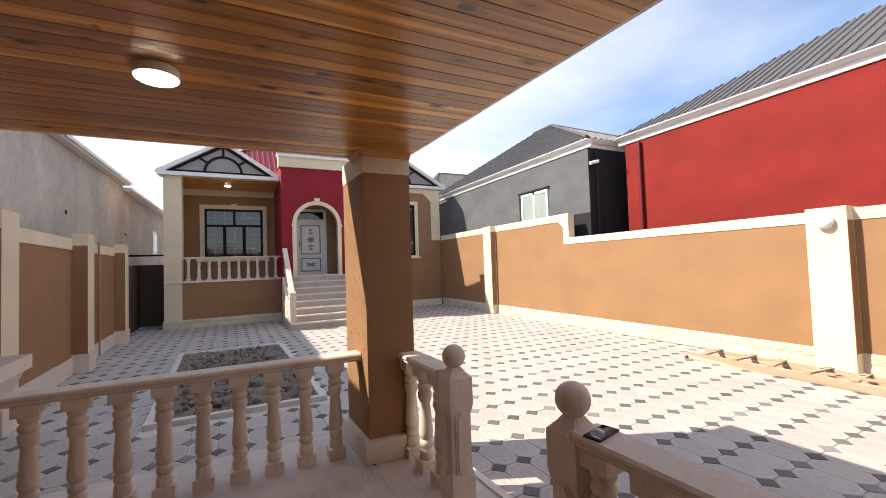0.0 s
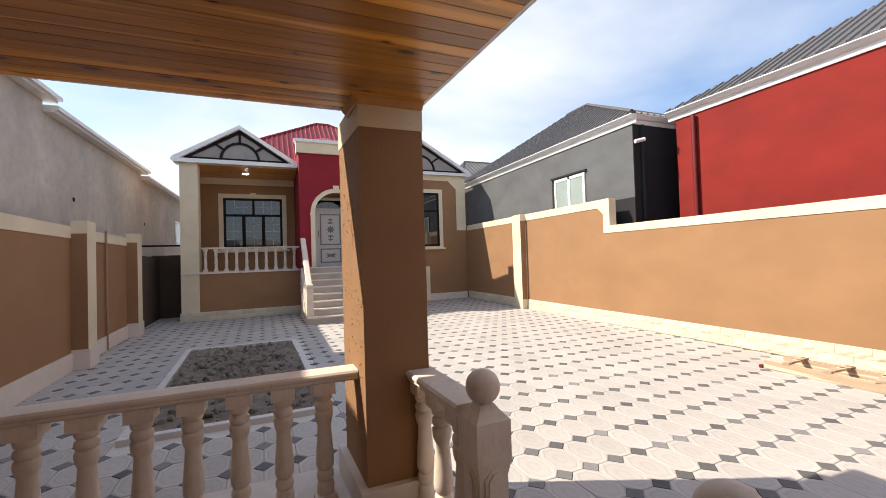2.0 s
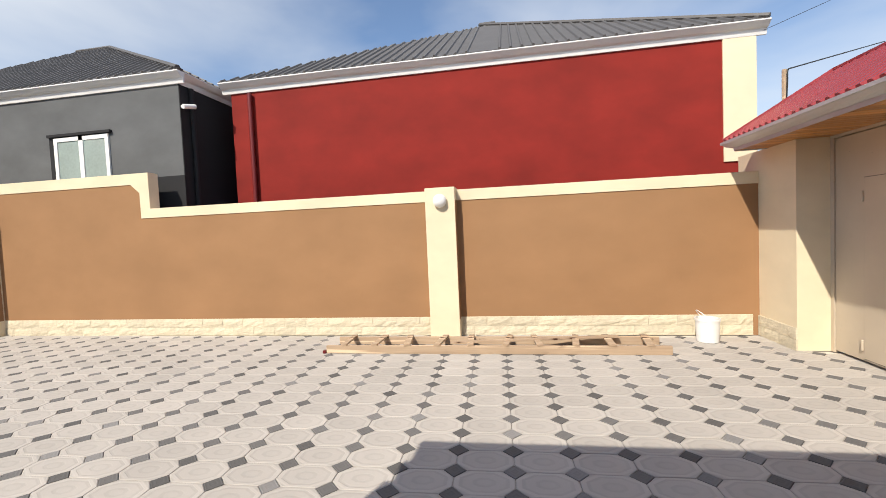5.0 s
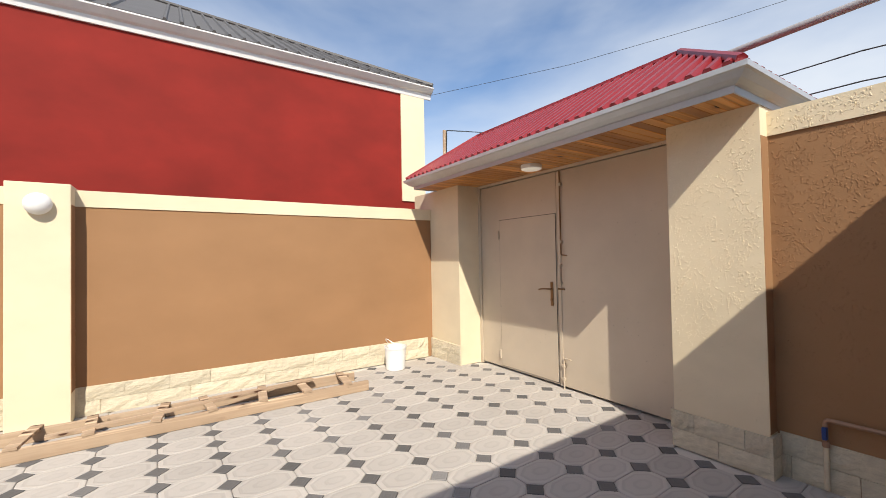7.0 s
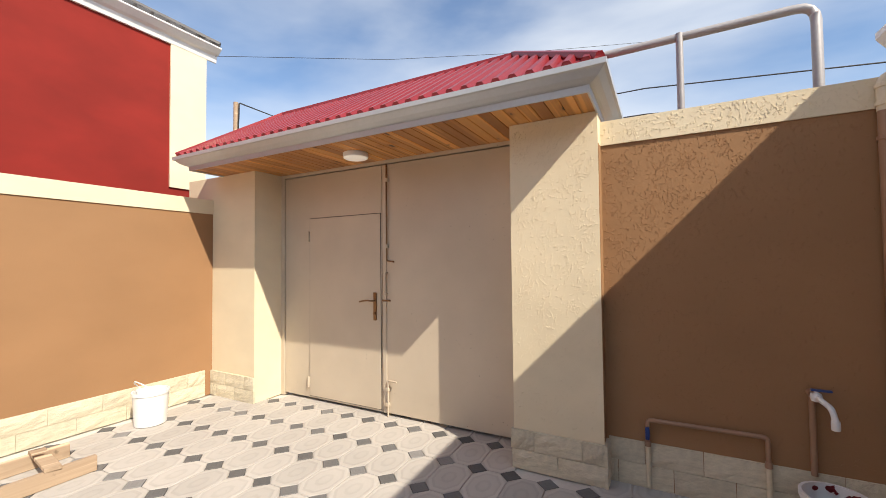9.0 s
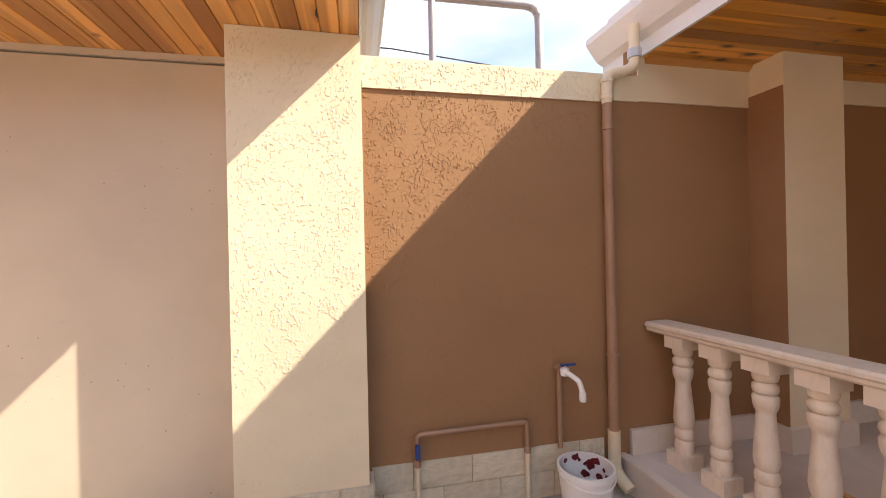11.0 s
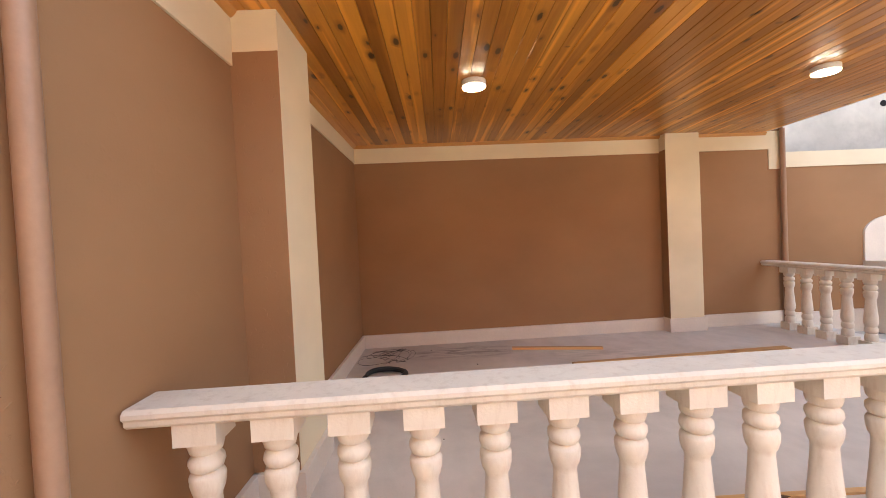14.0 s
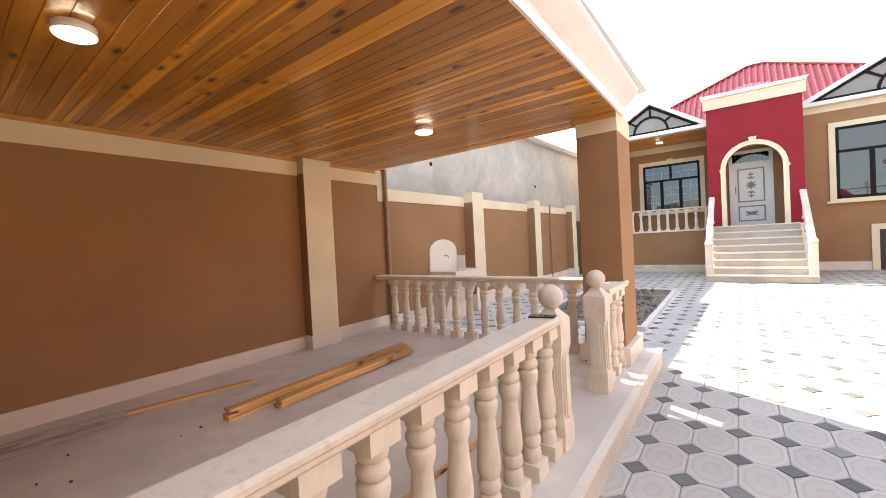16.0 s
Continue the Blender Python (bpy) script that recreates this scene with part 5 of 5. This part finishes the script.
pl.matrix_basis = HOUSE @ pl.matrix_basis

# ---- neighbours' details ----
def eave(parent, a, b, z, out, mat=gutter_white, h=0.2):
    """A moulded gutter from a to b (x, y); out: the way it faces."""
    d = Vector((b[0] - a[0], b[1] - a[1], 0))
    o = Vector((*out, 0))
    bm = bmesh.new()
    prof_ = [(0.0, 0.0), (0.03, 0.0), (0.05, h * 0.45), (0.10, h * 0.55), (0.17, h * 0.9), (0.17, h), (0.0, h)]
    e0_, e1_ = [[bm.verts.new(Vector((*p, z)) + o * u + Vector((0, 0, v))) for u, v in prof_] for p in (a, b)]
    bm.faces.new(e0_), bm.faces.new(e1_)
    for i in range(len(prof_)):
        j = (i + 1) % len(prof_)
        bm.faces.new((e0_[i], e0_[j], e1_[j], e1_[i]))
    return part("gutter", bm, mat, parent, "white moulded gutter")


eave(redh, (9.0, -2.52), (9.0, 7.55), 4.70, (-1, 0))
eave(redh, (9.0, -2.35), (18.0, -2.35), 4.70, (0, -1))
eave(redh, (9.0, 7.38), (18.0, 7.38), 4.70, (0, 1))
part("pilaster", box(8.975, 9.05, -2.37, -1.86, 2.65, 4.70), cream_smooth, redh, "cream corner pilaster")
part("downpipe", tube([(8.93, 6.92, 0.5), (8.93, 6.92, 4.66)], 0.045, 10), plain("red_pipe", (0.16, 0.015, 0.015), 0.4), redh, smooth=True)
eave(greyh, (8.2, 7.75), (8.2, 18.2), 4.70, (-1, 0))
eave(greyh, (8.2, 7.9), (14.0, 7.9), 4.70, (0, -1))
# thin black sheets over the south face and the lower west corner
part("side_wall", box(8.205, 14.0, 7.885, 7.9, 0, 4.7), near_black, greyh, "black side wall")
part("corner_patch", box(8.19, 8.2, 7.886, 8.74, 0, 2.98), near_black, greyh)
gw = new("window")
gw.parent = greyh
rev = bmesh.new()
box(8.14, 8.199, 9.45, 10.95, 3.92, 3.97, rev)
part("lintel", rev, near_black, gw)
fr = bmesh.new()
for q in ((9.52, 9.60, 2.9, 3.90), (10.12, 10.22, 2.9, 3.90), (10.74, 10.82, 2.9, 3.90)):
    box(8.165, 8.198, q[0], q[1], q[2], q[3], fr)
box(8.165, 8.198, 9.60, 10.74, 3.82, 3.90, fr)
part("frame", fr, white_plastic, gw, "white plastic frame")
for p in ((9.60, 10.12), (10.22, 10.74)):
    part("pane", box(8.18, 8.197, p[0], p[1], 2.9, 3.82), curtain_glass, gw)
part("reveal", box(8.185, 8.1985, 10.82, 10.95, 2.9, 3.92), near_black, gw)
part("downpipe", tube([(8.45, 7.84, 0.5), (8.45, 7.84, 4.68)], 0.045, 10), near_black, greyh, smooth=True)
cctv = thing("security_camera", "small white security camera on the grey house", "camera", m=pose(8.24, 7.80, 4.28))
part("bracket", tube([(0, 0.08, 0.0), (0, 0, 0.0)], 0.03, 8), white_plastic, cctv)
part("body", tube([(-0.10, -0.03, -0.03), (0.12, -0.10, 0.02)], 0.045, 12), white_plastic, cctv, smooth=True)
far_h = tagged(thing("distant_house", "far grey hip-roofed house", "house"), kind="structure")
part("wall", box(10.5, 19, 22.5, 30.5, 0, 5.6), grey_paint, far_h)
hip_roof(far_h, 10.2, 19.3, 22.2, 30.8, 5.6, 12.6, 16.6, 26.3, 8.32, grey_metal, 0.3, 0.08, 0.03)
for y0_, y1_, zt_ in ((1.0, 10.55, 4.86), (10.55, 16.4, 4.66), (16.4, 26.0, 4.48)):
    part("wall", box(-9, -3.6, y0_, y1_, 0, zt_), raw_concrete, leftn)
    part("eave_board", box(-4.2, -3.42, y0_, y1_ + 0.12, zt_ + 0.002, zt_ + 0.05), gutter_white, leftn, "white eave trim")
    part("eave_board", box(-4.2, -3.36, y0_, y1_ + 0.16, zt_ + 0.052, zt_ + 0.13), gutter_white, leftn)
for y, z in ((6.27, 3.30), (11.75, 3.18), (16.7, 3.09)):
    part("vent_hole", tube([(-3.61, y, z), (-3.592, y, z)], 0.05, 12), dark_frame, leftn)
lw_ = new("window")
lw_.parent = leftn
part("frame", box(-3.60, -3.57, 20.9, 21.9, 2.6, 3.6), white_plastic, lw_)
part("pane", box(-3.57, -3.565, 21.0, 21.8, 2.7, 3.5), window_glass, lw_)
ap = tagged(thing("passage_pipe", "thin pipe across the side passage", "pipe"), kind="structure")
part("pipe", tube([(-3.6, 16.2, 2.35), (-2.2, 16.2, 2.35)], 0.03, 8), dark_frame, ap)
back = tagged(thing("passage_end", "brown end wall of the side passage, darkened for shade", "wall"), kind="structure")
part("wall", box(-3.4, -2.25, 16.6, 16.8, 0, 2.05), shaded_passage, back)


# ---- courtyard pavers ----
TA, TB = 0.2645, 0.4155
TO = Vector((4.58, 1.81, 0))
TROT = Matrix.Rotation(radians(1.9), 3, "Z")
CUT = 0.081
OCT = [(-TA / 2 + CUT, -TB / 2), (TA / 2 - CUT, -TB / 2), (TA / 2, -TB / 2 + CUT), (TA / 2, TB / 2 - CUT), (TA / 2 - CUT, TB / 2), (-TA / 2 + CUT, TB / 2), (-TA / 2, TB / 2 - CUT), (-TA / 2, -TB / 2 + CUT)]
SQR = [(-CUT, 0), (0, -CUT), (CUT, 0), (0, CUT)]


def paver_verts(outline, gap):
    """The rim and the chamfered top of a paver."""
    def inset(k):
        return [(x - math.copysign(min(abs(x), k), x), y - math.copysign(min(abs(y), k), y)) for x, y in outline]
    rim, top = inset(gap), inset(gap + 0.004)
    return [(x, y, -0.02) for x, y in rim] + [(x, y, -0.003) for x, y in rim] + [(x, y, 0.0) for x, y in top]


def paver_faces(n, o=0):
    fs = [tuple(o + 2 * n + i for i in range(n))]
    for a in (0, n):
        fs += [(o + a + i, o + a + (i + 1) % n, o + a + n + (i + 1) % n, o + a + n + i) for i in range(n)]
    return fs


def paver_mesh(name, outline, gap, mat, places):
    vs, fs, uvs = [], [], []
    base, n = paver_verts(outline, gap), len(outline)
    wx, wy = max(p[0] for p in outline) * 2, max(p[1] for p in outline) * 2
    faces = paver_faces(n)
    for px_, py_, pz_ in places:
        o = len(vs)
        for x, y, z in base:
            q = TROT @ Vector((x, y, 0))
            vs.append((px_ + q.x, py_ + q.y, pz_ + z))
        fs += [tuple(o + i for i in f) for f in faces]
        uvs += [(base[i][0] / wx, base[i][1] / wy) for f in faces for i in f]
    me = bpy.data.meshes.new(name)
    me.from_pydata(vs, [], fs)
    layer = me.uv_layers.new(name="UVMap")
    layer.data.foreach_set("uv", [c for p in uvs for c in p])
    me.materials.append(mat)
    return me


def in_yard(x, y):
    if y < -2.36 or y > 16.1 or x > 7.66:
        return False
    if x < sk(XW, y) + 0.05:
        return False
    if y < 3.72 and x < sk(1.50, y):
        return False
    if x < 3.3 and y < YS + 0.02:
        return False
    if 3.25 < x < 3.96 and y < -1.68:
        return False
    if x > 6.95 and y < -1.66:
        return False
    gx = x + SKEW * (y + 1.75)
    if GX0 - 0.04 < gx < GX1 + 0.04 and GY0 - 0.06 < y < GY1 + 0.06:
        return False
    if 1.05 < x < 3.42 and y > 12.35:
        return False
    if y > 15.15 and x < 3.4 and x > -2.3:
        return False
    return True


pav = tagged(thing("pavement", "courtyard of pale octagonal pavers with small dark squares", "paving"), kind="structure")
near_o, far_o, near_s, far_s = [], [], [], []
pz = random.Random(77)
for i in range(-32, 16):
    for j in range(-14, 40):
        for shift, near, far in (((0.5, 0.5), near_o, far_o), ((0, 0), near_s, far_s)):
            q = TO + TROT @ Vector(((i + shift[0]) * TA, (j + shift[1]) * TB, 0))
            if not in_yard(q.x, q.y):
                continue
            p = (q.x, q.y, pz.uniform(-0.0015, 0.0015))
            close = 1.4 < q.x < 5.3 and -1.7 < q.y < 4.9
            (near if close else far).append(p)
one_o = paver_mesh("octagonal_paver", OCT, 0.0016, tile_light, [(0, 0, 0)])
one_s = paver_mesh("square_paver", SQR, 0.003, tile_dark, [(0, 0, 0)])
for name, mesh, places in (("octagonal_paver", one_o, near_o[:300]), ("square_paver", one_s, near_s[:300])):
    for p in places:
        ob = new(name, mesh)
        ob.parent = pav
        ob.location = p
far_o += near_o[300:]
far_s += near_s[300:]
for name, outline, gap, mat, places in (("octagonal_pavers", OCT, 0.0016, tile_light, far_o), ("square_pavers", SQR, 0.003, tile_dark, far_s)):
    ob = new(name, paver_mesh(name, outline, gap, mat, places))
    ob.parent = pav
    tagged(ob, kind="stuff")

# ---- split-face stones at the walls' feet ----
stones(east, XE - 0.008, XE, 3.09, 11.70, 0.0, 0.30, "-x", 0.40, 2, 1)
stones(east, XE - 0.008, XE, -1.60, 2.58, 0.0, 0.30, "-x", 0.40, 2, 2)
stones(east, XE - 0.008, XE, 12.22, 15.9, 0.0, 0.30, "-x", 0.40, 2, 3)
stones(south, 1.84, 3.26, YS, YS + 0.004, 0.0, 0.31, "+y", 0.34, 2, 4)
stones(piers, 3.25, 3.94, -1.73, -1.672, 0.0, 0.29, "+y", 0.34, 2, 5)
stones(piers, 3.258, 3.29, -1.82, -1.66, 0.0, 0.29, "-x", 0.34, 2, 6)
stones(piers, 6.91, 7.70, -1.73, -1.672, 0.0, 0.29, "+y", 0.34, 2, 7)
stones(house, -2.28, 1.06, YL - 0.03, YL, 0.0, 0.27, "-y", 0.36, 2, 8)
for k in range(7):
    start = Y0 + 0.2 + max(0.0, (rise * (k + 1) - rise * 1.2) / 0.69)
    stones(steps, 1.055, 1.06, start, YF - 0.03, rise * k, rise * (k + 1), "-x", 0.32, 1, 20 + k)
    stones(steps, 3.40, 3.405, start, YF - 0.03, rise * k, rise * (k + 1), "+x", 0.32, 1, 30 + k)

# ---- raised render flakes on the textured walls and the pillar ----
def flakes(parent, mat, at, turn, width, z0, z1, count, seed, fade=None):
    """Irregular dabs of thick paint, 2 to 4 mm proud, strewn in clusters over an upright face. at: the face's foot; turn: where it looks."""
    q = random.Random(seed)
    vs, fs = [], []
    m = pose(*at, 0, 0, turn)
    made = tries = 0
    while made < count and tries < count * 12:
        tries += 1
        x, z = q.uniform(0.01, width - 0.01), q.uniform(z0 + 0.01, z1 - 0.01)
        clump = noise.noise(Vector((x * 9 + seed, z * 7, seed))) + 0.5 * noise.noise(Vector((x * 23, z * 19, seed + 5)))
        keep = 0.42 + 0.7 * clump
        if fade:
            keep *= fade(x, z)
        if q.random() > keep:
            continue
        made += 1
        long_, wide, high = q.uniform(0.005, 0.015), q.uniform(0.0024, 0.0058), q.uniform(0.0010, 0.0028)
        ang = q.gauss(1.2, 0.7)
        c, s_ = math.cos(ang), math.sin(ang)
        o, n = len(vs), 6
        bend = q.uniform(-0.5, 0.5)
        ring = []
        for k in range(n):
            t = 2 * math.pi * k / n
            u, w = long_ * math.cos(t) * q.uniform(0.7, 1.2), wide * math.sin(t) * q.uniform(0.6, 1.3)
            w += bend * u * u / max(long_, 0.006)
            ring.append((u * c - w * s_, u * s_ + w * c))
        for y, k in ((0.001, 1.0), (-high, 0.62)):
            vs += [tuple(m @ Vector((x + a * k, y, z + b * k))) for a, b in ring]
        fs.append(tuple(o + n + k for k in range(n)))
        fs += [(o + k, o + (k + 1) % n, o + n + (k + 1) % n, o + n + k) for k in range(n)]
    me = bpy.data.meshes.new("render_flakes")
    me.from_pydata(vs, [], fs)
    bm = bmesh.new()
    bm.from_mesh(me)
    bmesh.ops.recalc_face_normals(bm, faces=bm.faces)
    bm.to_mesh(me)
    bm.free()
    me.materials.append(mat)
    ob = new("render_flakes", me)
    ob.parent = parent
    return tagged(ob, kind="stuff")


upper_corner = lambda x, z: min(1.0, max(0.20, (z - 0.95 - 0.75 * x) / 0.7))
flakes(south, brown, (3.27, YS, 0), 180, 1.45, 0.34, 2.385, 3000, 3, upper_corner)
flakes(south, cream, (3.27, YS + 0.012, 0), 180, 1.45, 2.385, 2.56, 560, 4)
flakes(piers, cream, (3.92, -1.69, 0), 180, 0.64, 0.32, 2.60, 2300, 5, lambda x, z: 1.0 if z > 0.9 else 0.25)
flakes(pil, brown, (sk(PX0, PY0), PY0, 0), 0, PX1 - PX0, 0.38, 2.48, 380, 6)
flakes(pil, brown, (sk(PX0, PY1), PY1, 0), -90 + LEAN_W, PY1 - PY0, 0.38, 2.48, 420, 7)
flakes(pil, cream, (sk(PX0, PY0), PY0 - 0.004, 0), 0, PX1 - PX0, 2.50, 2.64, 90, 8)
flakes(south, brown, (0.705, YS + 0.01, 0), 90, 0.22, 0.36, 2.46, 110, 9)
